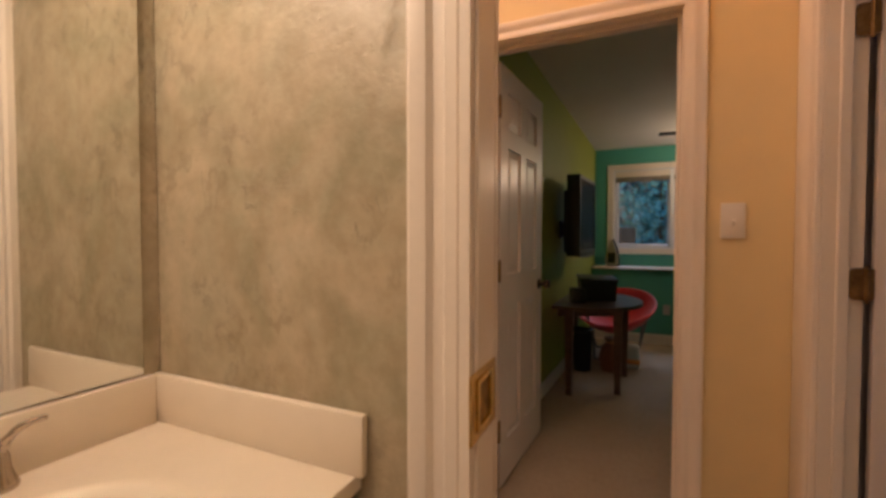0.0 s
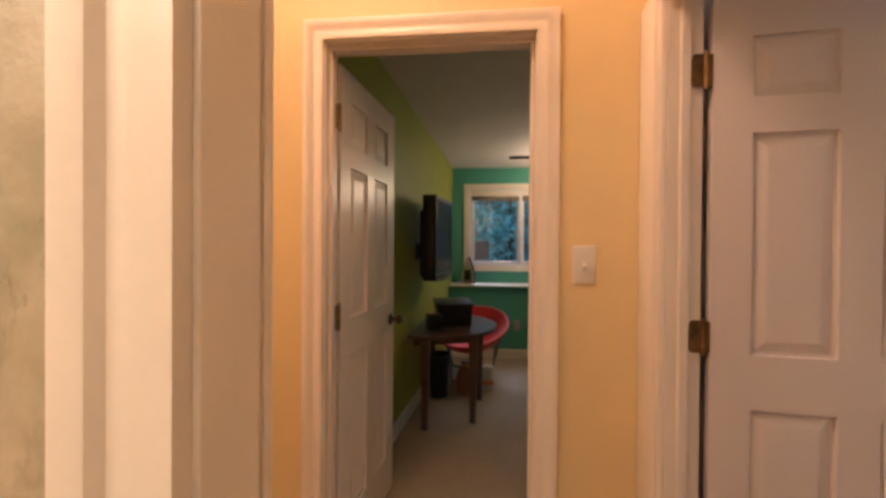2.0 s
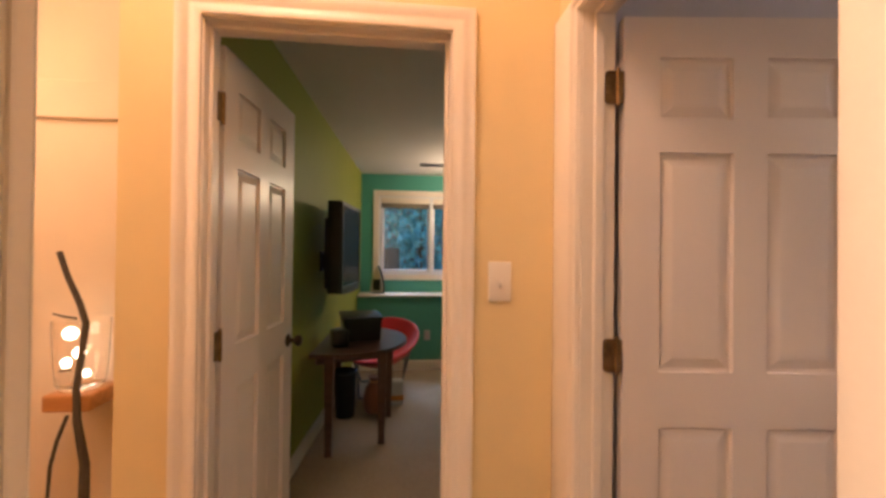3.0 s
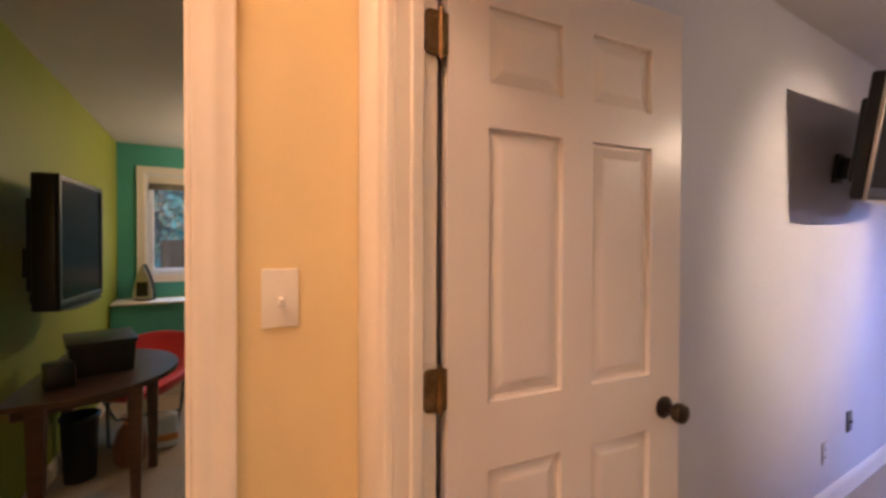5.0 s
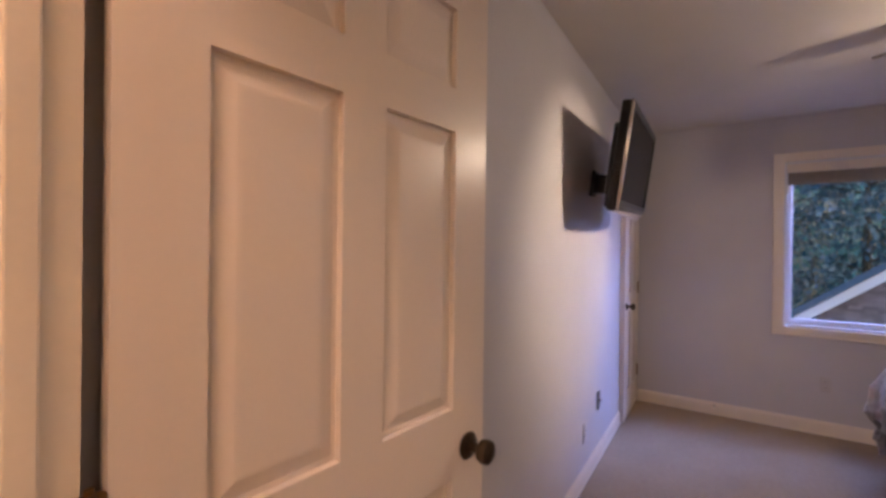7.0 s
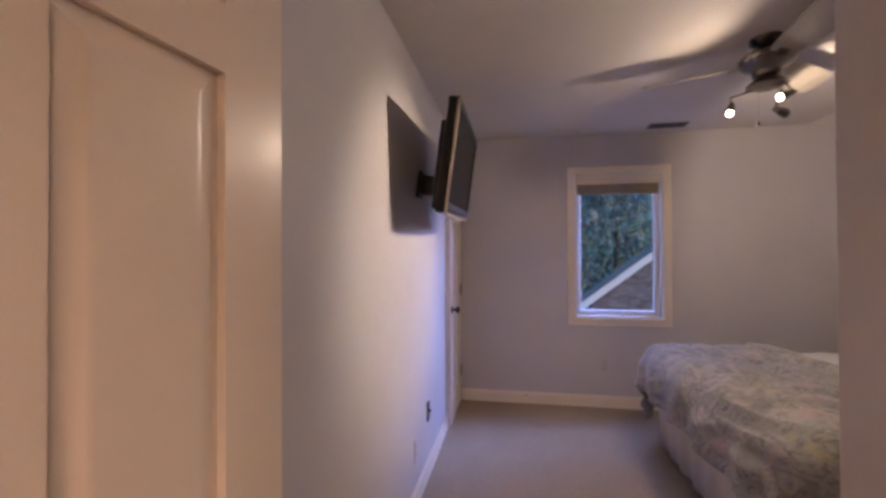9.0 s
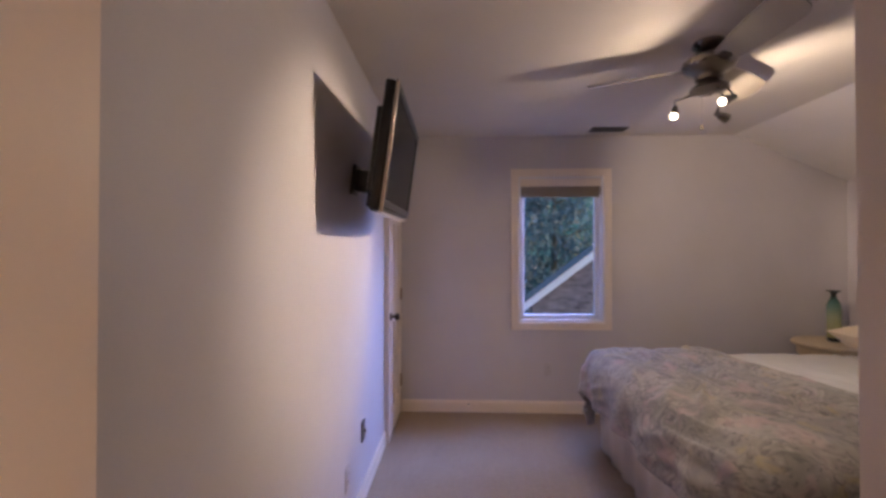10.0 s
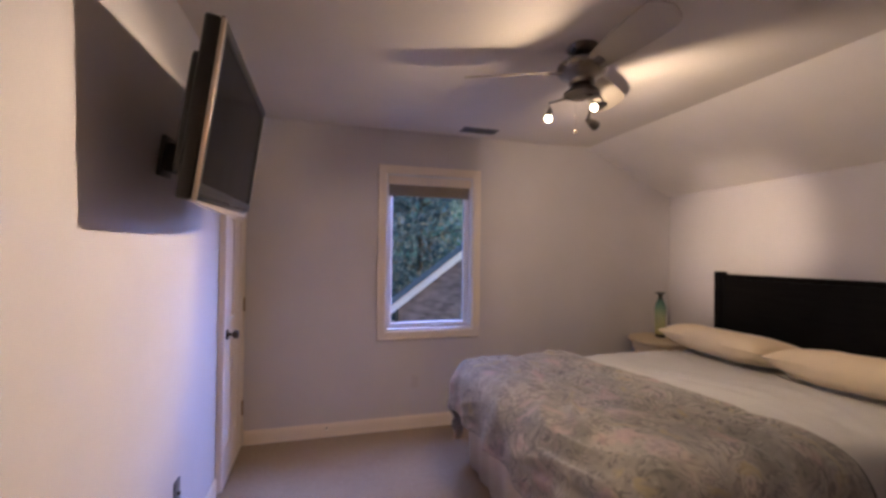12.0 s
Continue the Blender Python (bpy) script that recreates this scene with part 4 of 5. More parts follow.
# ---- televisions ----
def television(name_label, m, w, h, d, arm, bezel, rim_mat):
    """Local: screen faces -y, its middle at the origin, wall at y = arm."""
    ob = thing("television", m, name_label, "television")
    body = box(-w / 2, 0.0, -h / 2, w / 2, d, h / 2, 0.012, 3)
    part("housing", body, M["black"], ob)
    back = box(-w * 0.45, d - 0.005, -h * 0.36, w * 0.45, d + 0.03, h * 0.32, 0.012, 2)
    cover = part("rear_cover", back, M["black"], ob)
    for i in range(9):
        x = -w * 0.40 + i * w * 0.08
        part("vent_rib", box(x, d + 0.0295, -h * 0.1, x + 0.03, d + 0.036, h * 0.22, 0.002, 1), M["black"], cover)
    fr = part("bezel", sweep_frame(-w / 2 + bezel, w / 2 - bezel, h / 2 - bezel, [(0, 0.004), (0, 0.008), (0.004, 0.012), (bezel - 0.004, 0.012), (bezel, 0.006), (bezel, 0.0)], -h / 2 + bezel * 1.6, True), M["black"], ob, smooth=False)
    part("screen", box(-w / 2 + bezel - 0.002, -0.006, -h / 2 + bezel, w / 2 - bezel + 0.002, 0.001, h / 2 - bezel + 0.002), M["screen"], ob, "dark switched-off screen", smooth=False)
    part("rim", box(-w / 2 - 0.003, -0.014, -h / 2 + 0.004, -w / 2 + 0.006, -0.001, h / 2 - 0.006, 0.003, 3), rim_mat, ob, "thin side rim")
    lip = bmesh.new()
    n = 20
    rows = []
    for i in range(n + 1):
        u = -1 + 2 * i / n
        sag = 0.017 * (1 - u * u)
        rows.append([lip.verts.new((u * w * 0.49, y, z)) for y, z in ((-0.010, -h / 2 + 0.004), (-0.012, -h / 2 - sag), (0.012, -h / 2 - sag), (0.012, -h / 2 + 0.004))])
    for a, b in zip(rows, rows[1:]):
        for k in range(4):
            lip.faces.new((a[k], a[(k + 1) % 4], b[(k + 1) % 4], b[k]))
    lip.faces.new(rows[0])
    lip.faces.new(rows[-1])
    part("lower_lip", lip, rim_mat, ob, "curved lower edge", smooth=False)
    part("badge", box(-0.03, -0.0135, -h / 2 + bezel * 0.55, 0.03, -0.0118, -h / 2 + bezel * 0.8), M["grey_thing"], ob, smooth=False)
    br = box(-w * 0.30, d + 0.028, -h * 0.46, w * 0.18, d + 0.052, -h * 0.02, 0.006)
    box(-0.06, d + 0.04, -0.19, 0.08, d + 0.085, -0.02, 0.006, bm=br)
    box(-0.03, d + 0.08, -0.16, 0.05, arm - 0.014, -0.05, 0.006, bm=br)
    box(-0.05, arm - 0.016, -0.18, 0.07, arm, -0.03, 0.003, bm=br)
    part("wall_bracket", br, M["black"], ob, "black tilting wall bracket")
    return ob


# the screen's plane runs nearly along the wall
TV1 = (3.085, 1.655, 1.855)
television("black flat television with a silver rim on a wall bracket", pose(*TV1, 8, -2.4, 1.0), 0.98, 0.53, 0.045, 0.24, 0.035, M["silver"])
television("black flat television mounted on the lime green wall", pose(-0.343, 3.99, 1.383, 0, 0, 84), 0.64, 0.65, 0.095, 0.225, 0.03, M["black"])


# ---- green room ----
def corner_table():
    ob = thing("table", pose(-0.345, 3.99, 0) @ Matrix.Diagonal((1, 1, 1.045, 1)), "dark wooden half-round table with turned-square legs", "table")
    bm = bmesh.new()
    n, r = 24, 0.46
    pts = [(-0.20, -0.50), (-0.02, -0.52)] + [(-0.02 + r * math.cos(a), 0.0 + 0.52 * math.sin(a)) for a in (math.pi * (i / n - 0.5) for i in range(1, n))] + [(-0.02, 0.52), (-0.17, 0.50)]
    for z0, z1 in ((0.635, 0.66),):
        lo = [bm.verts.new((x, y, z0)) for x, y in pts]
        hi = [bm.verts.new((x, y, z1)) for x, y in pts]
        bm.faces.new(lo)
        bm.faces.new(hi)
        for i in range(len(pts)):
            j = (i + 1) % len(pts)
            bm.faces.new((lo[i], lo[j], hi[j], hi[i]))
    bmesh.ops.bevel(bm, geom=[e for e in bm.edges if e.calc_face_angle(0) > 1.2], offset=0.005, segments=2, affect="EDGES")
    part("tabletop", bm, M["darkwood"], ob)
    ap = bmesh.new()
    for (xa, ya), (xb, yb) in (((-0.17, -0.42), (0.24, -0.26)), ((0.26, -0.24), (0.30, 0.22)), ((0.28, 0.26), (-0.15, 0.42))):
        tube([(xa, ya, 0.60), (xb, yb, 0.60)], 0.028, 4, ap)
    part("apron", ap, M["darkwood"], ob, smooth=False)
    for x, y in ((0.26, -0.26), (0.30, 0.22), (-0.08, -0.43), (-0.14, 0.42)):
        lg = bmesh.new()
        rows = [[lg.verts.new((x + sx * q, y + sy * q, z)) for sx, sy in ((-1, -1), (1, -1), (1, 1), (-1, 1))] for q, z in ((0.024, 0), (0.021, 0.05), (0.027, 0.30), (0.033, 0.633))]
        for a, b in zip(rows, rows[1:]):
            for i in range(4):
                lg.faces.new((a[i], a[(i + 1) % 4], b[(i + 1) % 4], b[i]))
        lg.faces.new(rows[0])
        lg.faces.new(rows[-1])
        part("leg", lg, M["darkwood"], ob, smooth=False)


corner_table()


def saucer_chair():
    ob = thing("saucer_chair", pose(-0.13, 4.87, 0) @ Matrix.Scale(1.05, 4), "round red saucer chair on folding metal legs", "chair")
    m = Matrix.Translation((0, 0, 0.43)) @ Matrix.Rotation(radians(-22), 4, "Z") @ Matrix.Rotation(radians(24), 4, "X")
    n = 40
    prof = [(0, -0.16), (0.12, -0.145), (0.22, -0.10), (0.30, -0.03), (0.345, 0.045), (0.352, 0.06), (0.345, 0.068), (0.325, 0.05), (0.28, -0.005), (0.20, -0.07), (0.10, -0.115), (0, -0.128)]
    part("seat", lathe(prof, n, m=m), M["red"], ob, "red quilted bowl seat")
    ring = [m @ Vector((0.353 * math.cos(2 * math.pi * i / 40), 0.353 * math.sin(2 * math.pi * i / 40), 0.058)) for i in range(41)]
    part("rim_tube", tube(ring, 0.011, 8), M["red"], ob, "pink piped rim")
    for s in (-1, 1):
        part("leg", tube([(s * 0.26, -0.20, 0.43), (s * 0.22, 0.05, 0.16), (s * 0.2, 0.24, 0.012), (0, 0.26, 0.012)], 0.011, 8), M["grey_thing"], ob)
        part("leg", tube([(s * 0.24, 0.18, 0.46), (s * 0.21, -0.05, 0.16), (s * 0.18, -0.24, 0.012), (0, -0.26, 0.012)], 0.011, 8), M["grey_thing"], ob)


saucer_chair()
bag = thing("black_box", pose(-0.26, 3.97, 0.691, 0, 0, 14), "black lidded storage box on the table", "box")
bm = holed(-0.13, 0.13, -0.11, 0.11, [(-0.118, 0.118, -0.098, 0.098)], 0.16, lambda u, v, w: (u * (1 + w * 0.5), v * (1 + w * 0.5), w))
part("sides", bm, M["black"], bag, smooth=False)
part("base", box(-0.12, -0.10, 0.0, 0.12, 0.10, 0.008), M["black"], bag, smooth=False)
part("lid", moved(box(-0.15, -0.13, -0.006, 0.15, 0.13, 0.012, 0.005), pose(0, 0, 0.175, 5)), M["black"], bag, "loose flat lid")
sm = thing("small_case", pose(-0.39, 3.73, 0.691, 0, 0, 20), "small black and red case on the table", "case")
part("body", box(-0.05, -0.06, 0, 0.06, 0.06, 0.115, 0.01), M["black"], sm)
part("front", box(0.0605, -0.035, 0.02, 0.064, 0.035, 0.09, 0.0015, 1), M["pink"], sm, "red front plate")


def iron():
    ob = thing("iron", pose(-0.205, 5.755, 0.8625, 0, 0, -12) @ Matrix.Scale(1.3, 4), "clothes iron standing upright on the window ledge", "iron")
    bm = bmesh.new()
    for z, sx, sy in ((0, 0.062, 0.045), (0.05, 0.062, 0.05), (0.12, 0.052, 0.046), (0.19, 0.034, 0.034), (0.25, 0.010, 0.016)):
        for k in range(20):
            a = 2 * math.pi * k / 20
            bm.verts.new((sx * math.cos(a), sy * math.sin(a), z))
    bm.verts.ensure_lookup_table()
    for i in range(4):
        for k in range(20):
            j = (k + 1) % 20
            bm.faces.new((bm.verts[i * 20 + k], bm.verts[i * 20 + j], bm.verts[i * 20 + 20 + j], bm.verts[i * 20 + 20 + k]))
    bm.faces.new([bm.verts[k] for k in range(20)])
    bm.faces.new([bm.verts[80 + k] for k in range(20)])
    part("body", bm, M["black"], ob)
    sole = bmesh.new()
    out = [(-0.056, 0.012), (0.056, 0.012), (0.058, 0.05), (0.046, 0.12), (0.026, 0.19), (0.008, 0.235), (0, 0.24), (-0.008, 0.235), (-0.026, 0.19), (-0.046, 0.12), (-0.058, 0.05)]
    fr, bk = [[sole.verts.new((x, y, z)) for x, z in out] for y in (-0.060, -0.048)]
    sole.faces.new(fr)
    sole.faces.new(bk)
    for i in range(len(out)):
        j = (i + 1) % len(out)
        sole.faces.new((fr[i], fr[j], bk[j], bk[i]))
    part("soleplate", sole, M["silver"], ob, "dull metal soleplate", smooth=False)
    part("sole_pattern", box(-0.034, -0.0625, 0.03, 0.034, -0.0602, 0.13, 0.001, 1), M["black"], ob, "dark panel")
    part("handle", tube([(0, 0.04, 0.03), (0, 0.085, 0.05), (0, 0.085, 0.15), (0, 0.03, 0.19)], 0.013, 10), M["pink"], ob, "maroon handle")


iron()
toys = thing("floor_bag", pose(0.0, 4.48, 0), "white and orange bag standing under the table", "bag")
bmb = box(-0.08, -0.06, 0, 0.08, 0.06, 0.22, 0.03, 3)
part("body", bmb, M["sheet"], toys)
part("band", box(-0.083, -0.063, 0.05, 0.083, 0.063, 0.10, 0.01), M["orangewood"], toys, "orange band")
# made-up bin, fills in for an unclear dark mass below the table
chest = thing("dark_bin", pose(-0.40, 4.25, 0), "slim black bin shape standing in for the dark mass under the table", "bin")
part("body", lathe([(0, 0), (0.075, 0), (0.09, 0.36), (0.094, 0.37), (0.084, 0.37), (0.07, 0.02), (0, 0.02)], 28), M["dark"], chest)
part("rim", lathe([(0.090, 0.355), (0.098, 0.36), (0.098, 0.375), (0.090, 0.38)], 28), M["black"], chest)
sack = thing("cloth_sack", pose(-0.17, 4.33, 0), "slumped reddish-brown cloth sack under the table", "bag")
part("body", lathe([(0, 0), (0.07, 0), (0.088, 0.04), (0.09, 0.12), (0.07, 0.21), (0.035, 0.25), (0.03, 0.265), (0.05, 0.30), (0, 0.29)], 24), M["sack"], sack)
part("tie", lathe([(0.034, 0.25), (0.04, 0.257), (0.034, 0.266)], 20), M["orangewood"], sack, "orange tie")


def vent(m, w, d, label):
    ob = thing("ceiling_vent", m, label, "vent", "ceiling vents")
    part("frame", holed(-w / 2, w / 2, -d / 2, d / 2, [(-w / 2 + 0.015, w / 2 - 0.015, -d / 2 + 0.015, d / 2 - 0.015)], -0.006, lambda u, v, q: (u, v, q)), M["grey_thing"], ob, smooth=False)
    part("backing", box(-w / 2 + 0.015, -d / 2 + 0.015, -0.0015, w / 2 - 0.015, d / 2 - 0.015, -0.0005), M["dark"], ob, smooth=False)
    k = 7
    for i in range(k):
        y = -d / 2 + 0.02 + (d - 0.04) * (i + 0.5) / k
        part("slat", moved(box(-w / 2 + 0.014, -0.004, -0.0006, w / 2 - 0.014, 0.004, 0.0006), pose(0, y, -0.005, 40)), M["grey_thing"], ob, smooth=False)


vent(pose(4.50, 0.11, FLAT - 0.0005, 0, 0, 90), 0.30, 0.13, "dark slotted vent in the bedroom ceiling")
vent(pose(0.414, 5.396, 2.3315, -2.5), 0.32, 0.13, "dark slotted vent in the green room ceiling")


# ---- bedroom ----
def ceiling_fan():
    ob = thing("ceiling_fan", pose(3.06, 0.125, FLAT), "brushed metal three-blade ceiling fan with three lit spotlights", "ceiling fan")
    part("canopy", lathe([(0, 0), (0.075, 0), (0.078, -0.012), (0.06, -0.032), (0.03, -0.045), (0.018, -0.05), (0, -0.05)], 36), M["nickel"], ob)
    part("rod", lathe([(0.017, -0.04), (0.017, -0.085)], 20), M["nickel"], ob)
    part("motor", lathe([(0, -0.062), (0.05, -0.064), (0.095, -0.075), (0.118, -0.095), (0.12, -0.115), (0.105, -0.138), (0.07, -0.150), (0.06, -0.165), (0.062, -0.185), (0.045, -0.20), (0, -0.205)], 44), M["nickel"], ob)
    for k, a in enumerate((66, 179, 308)):
        bm = bmesh.new()
        n, rows = 26, []
        for i in range(n + 1):
            s = i / n
            x = 0.085 + 0.49 * s
            half = 0.045 + 0.035 * math.sin(min(1, s * 1.25) * math.pi / 2)
            if s > 0.86:
                half *= math.sqrt(max(0.02, 1 - ((s - 0.86) / 0.14) ** 2))
            rows.append([bm.verts.new((x, y * half, 0.003 * (1 - y * y))) for y in (-1, -0.5, 0, 0.5, 1)])
        bot = [[bm.verts.new((v.co.x, v.co.y, v.co.z - 0.006)) for v in r] for r in rows]
        for top, sgn in ((rows, 1), (bot, -1)):
            for p, q in zip(top, top[1:]):
                for j in range(4):
                    bm.faces.new((p[j], q[j], q[j + 1], p[j + 1]))
        for p, q, c, d in zip(rows, rows[1:], bot, bot[1:]):
            bm.faces.new((p[0], q[0], d[0], c[0]))
            bm.faces.new((p[4], q[4], d[4], c[4]))
        bm.faces.new(rows[0] + bot[0][::-1])
        bm.faces.new(rows[-1] + bot[-1][::-1])
        blade = part("blade", bm, M["blade"], ob)
        blade.matrix_basis = pose(0, 0, -0.118, 0, 0, a) @ pose(0, 0, 0, -22)
        arm = box(0.06, -0.022, -0.012, 0.16, 0.022, -0.005, 0.003)
        part("blade_arm", arm, M["nickel"], blade)
    part("light_plate", lathe([(0, -0.20), (0.05, -0.20), (0.085, -0.225), (0.088, -0.235), (0.03, -0.245), (0, -0.246)], 36), M["nickel"], ob)
    for eye, aim, watts, cone, edge in LAMPS:
        c = Vector(eye) - Vector((3.06, 0.125, FLAT))
        way = (Vector(aim) - Vector(eye)).normalized()
        m = Matrix.Translation(c) @ way.to_track_quat("Z", "Y").to_matrix().to_4x4()
        head = part("spot_head", lathe([(0, -0.05), (0.012, -0.048), (0.015, -0.03), (0.021, -0.005), (0.0245, 0.018), (0.0255, 0.024), (0.0225, 0.024), (0.019, 0.004), (0.012, -0.02), (0, -0.024)], 24, m=m), M["nickel"], ob, "small metal spotlight head")
        part("bulb", lathe([(0, -0.012), (0.008, -0.008), (0.013, 0.006), (0.0165, 0.022), (0.014, 0.031), (0.007, 0.036), (0, 0.037)], 20, m=m), M["bulb"], head, "lit halogen bulb")
        part("spot_arm", tube([Vector((c.x * 0.35, c.y * 0.35, -0.238)), Vector((c.x, c.y, -0.245)), m @ Vector((0, 0, -0.045))], 0.0055, 8), M["nickel"], ob)
    part("pull_chain", tube([(-0.03, 0.05, -0.24), (-0.03, 0.055, -0.42)], 0.0004, 6), M["bronze"], ob)
    part("chain_bob", lathe([(0, -0.440), (0.007, -0.438), (0.008, -0.430), (0.005, -0.42), (0, -0.418)], 14, m=Matrix.Translation((-0.03, 0.055, 0))), M["bronze"], ob)


ceiling_fan()


def drape(w, l0, l1, top, drop_side, drop_foot, drop_head, r, nx, ny, wob, seed):
    """Cloth laid over a bed: x across, y from l0 (head) to l1 (foot), hanging over the edges."""
    bm = bmesh.new()
    hw = w / 2
    xs = [-(hw + drop_side) + 2 * (hw + drop_side) * i / nx for i in range(nx + 1)]
    y_lo, y_hi = l0 - drop_head, l1 + drop_foot
    ys = [y_lo + (y_hi - y_lo) * j / ny for j in range(ny + 1)]
    grid = []
    for y in ys:
        row = []
        for x in xs:
            ox = max(abs(x) - (hw - r), 0)
            oy = max(y - (l1 - r), 0)
            o = math.hypot(ox, oy)
            bx, by = max(-(hw - r), min(hw - r, x)), min(y, l1 - r)
            if o > 0:
                q = math.pi * r / 2
                out = r * math.sin(min(o, q) / r) + max(o - q, 0) * 0.06
                dn = r * (1 - math.cos(min(o, q) / r)) + max(o - q, 0)
                if ox > 0 and oy > 0:
                    dn = min(dn, r + max(drop_side, drop_foot) - 0.02)
                bx += math.copysign(out * ox / o, x)
                by += out * oy / o
            else:
                dn = 0
            hang = min(1, dn / 0.2)
            p = Vector((x * 3.1 + seed, y * 3.1, seed * 2))
            fold = noise.noise(p) * 0.014 + noise.noise(p * 2.7) * 0.005 + (0.35 - abs(noise.noise(Vector((x * 1.6 + seed, y * 6.5 + 1.6 * noise.noise(p * 0.6), 3))))) * 0.034 + (0.3 - abs(noise.noise(Vector((x * 2.4 + seed, y * 15 + 2.2 * noise.noise(p * 0.5), 8))))) * 0.014
            ripple = math.sin((x if oy > ox else y) * 17 + 3 * noise.noise(p)) * 0.018 * hang
            pos = Vector((bx, by, top - dn + fold * wob * (1 - 0.6 * hang)))
            if o > 0:
                pos += Vector((math.copysign(ox, x) / o, oy / o, 0)) * (ripple + fold * wob * 0.8) * hang
            row.append(bm.verts.new(pos))
        grid.append(row)
    for a, b in zip(grid, grid[1:]):
        for i in range(nx):
            bm.faces.new((a[i], a[i + 1], b[i + 1], b[i]))
    return bm


def thicken(ob, t):
    md = ob.modifiers.new("thickness", "SOLIDIFY")
    md.thickness, md.offset = t, -1
    return ob


BX, HEAD, FOOT, BW = 3.235, -1.87, 0.40, 1.62


def bed():
    ob = thing("bed", pose(BX, 0, 0), "double bed with a black panel headboard and cream skirt", "bed")
    part("box_spring", box(-BW / 2 + 0.03, HEAD + 0.02, 0.18, BW / 2 - 0.03, FOOT - 0.12, 0.40, 0.02), M["skirt"], ob)
    part("mattress", box(-BW / 2 + 0.02, HEAD + 0.02, 0.40, BW / 2 - 0.02, FOOT - 0.10, 0.625, 0.05, 4), M["sheet"], ob)
    bm = bmesh.new()
    path = [(-BW / 2 + 0.01, HEAD + 0.05), (-BW / 2 + 0.01, FOOT - 0.06), (BW / 2 - 0.01, FOOT - 0.06), (BW / 2 - 0.01, HEAD + 0.05)]
    top, bot = [], []
    for (ax, ay), (bx, by) in zip(path, path[1:]):
        k = int(math.hypot(bx - ax, by - ay) / 0.025)
        nx_, ny_ = (by - ay), -(bx - ax)
        ln = math.hypot(nx_, ny_)
        for i in range(k):
            s = i / k
            x, y = ax + (bx - ax) * s, ay + (by - ay) * s
            wv = 0.011 * math.sin((x + y) * 34) + 0.012 * noise.noise(Vector((x * 6, y * 6, 0)))
            top.append(bm.verts.new((x, y, 0.38)))
            bot.append(bm.verts.new((x - nx_ / ln * wv * -1, y - ny_ / ln * wv * -1, 0.012)))
    for i in range(len(top) - 1):
        bm.faces.new((top[i], top[i + 1], bot[i + 1], bot[i]))
    thicken(part("bed_skirt", bm, M["skirt"], ob, "cream pleated bed skirt"), 0.004)
    hb = box(-0.80, HEAD - 0.065, 0.25, 0.795, HEAD - 0.03, 1.29, 0.006)
    board = part("headboard", hb, M["lacquer"], ob, "black lacquered panel headboard")
    part("cap_rail", box(-0.80, HEAD - 0.078, 1.262, 0.795, HEAD - 0.02, 1.298, 0.006), M["lacquer"], board)
    for s in (-1, 1):
        part("post", box(s * 0.83 - 0.035, HEAD - 0.083, 0.0, s * 0.83 + 0.035, HEAD - 0.013, 1.318, 0.008), M["lacquer"], board)
        for y in (HEAD + 0.1, FOOT - 0.25):
            part("leg", box(s * 0.70 - 0.025, y - 0.025, 0, s * 0.70 + 0.025, y + 0.025, 0.19, 0.004), M["lacquer"], ob)


bed()
sheet = thing("top_sheet", pose(BX, 0, 0), "white folded-back sheet across the upper bed", "sheet")
part("cloth", drape(BW + 0.05, HEAD + 0.05, -0.50, 0.695, 0.30, 0.0, 0.0, 0.10, 80, 70, 0.7, 5.0), M["sheet"], sheet)
for v in sheet.children[0].data.vertices:
    # its foot edge follows the slant of the duvet
    v.co.y += (0.25 * (0.8 + v.co.x) / 1.6) * max(0, min(1, (v.co.y + 1.2) / 0.7))
thicken(sheet.children[0], 0.015)
duvet = thing("duvet", pose(BX, 0, 0), "rumpled grey-green paisley duvet over the bed's foot", "duvet")
bm = drape(BW + 0.16, -0.70, FOOT + 0.07, 0.722, 0.40, 0.24, 0.0, 0.17, 170, 150, 1.35, 1.7)
for v in bm.verts:
    # the fold runs across the bed at a slant and rises a little
    t = (v.co.y + 0.70) / 0.25
    if t < 1:
        v.co.z += 0.015 * math.sin(max(t, 0) * math.pi)
    v.co.y += (0.25 * (0.8 + v.co.x) / 1.6 + 0.08) * max(0, 1 - max(0, v.co.y + 0.70) / 0.9)
bm.verts.ensure_lookup_table()
edge = [bm.verts[i].co + Vector((0, -0.006, -0.012)) for i in range(0, 171, 2)]
part("cloth", bm, M["paisley"], duvet)
# dark tube added to draw the dark underside line along the fold
part("piping", tube(edge, 0.009, 8), M["grey_thing"], duvet, "dark line under the fold edge")
thicken(duvet.children[0], 0.035)


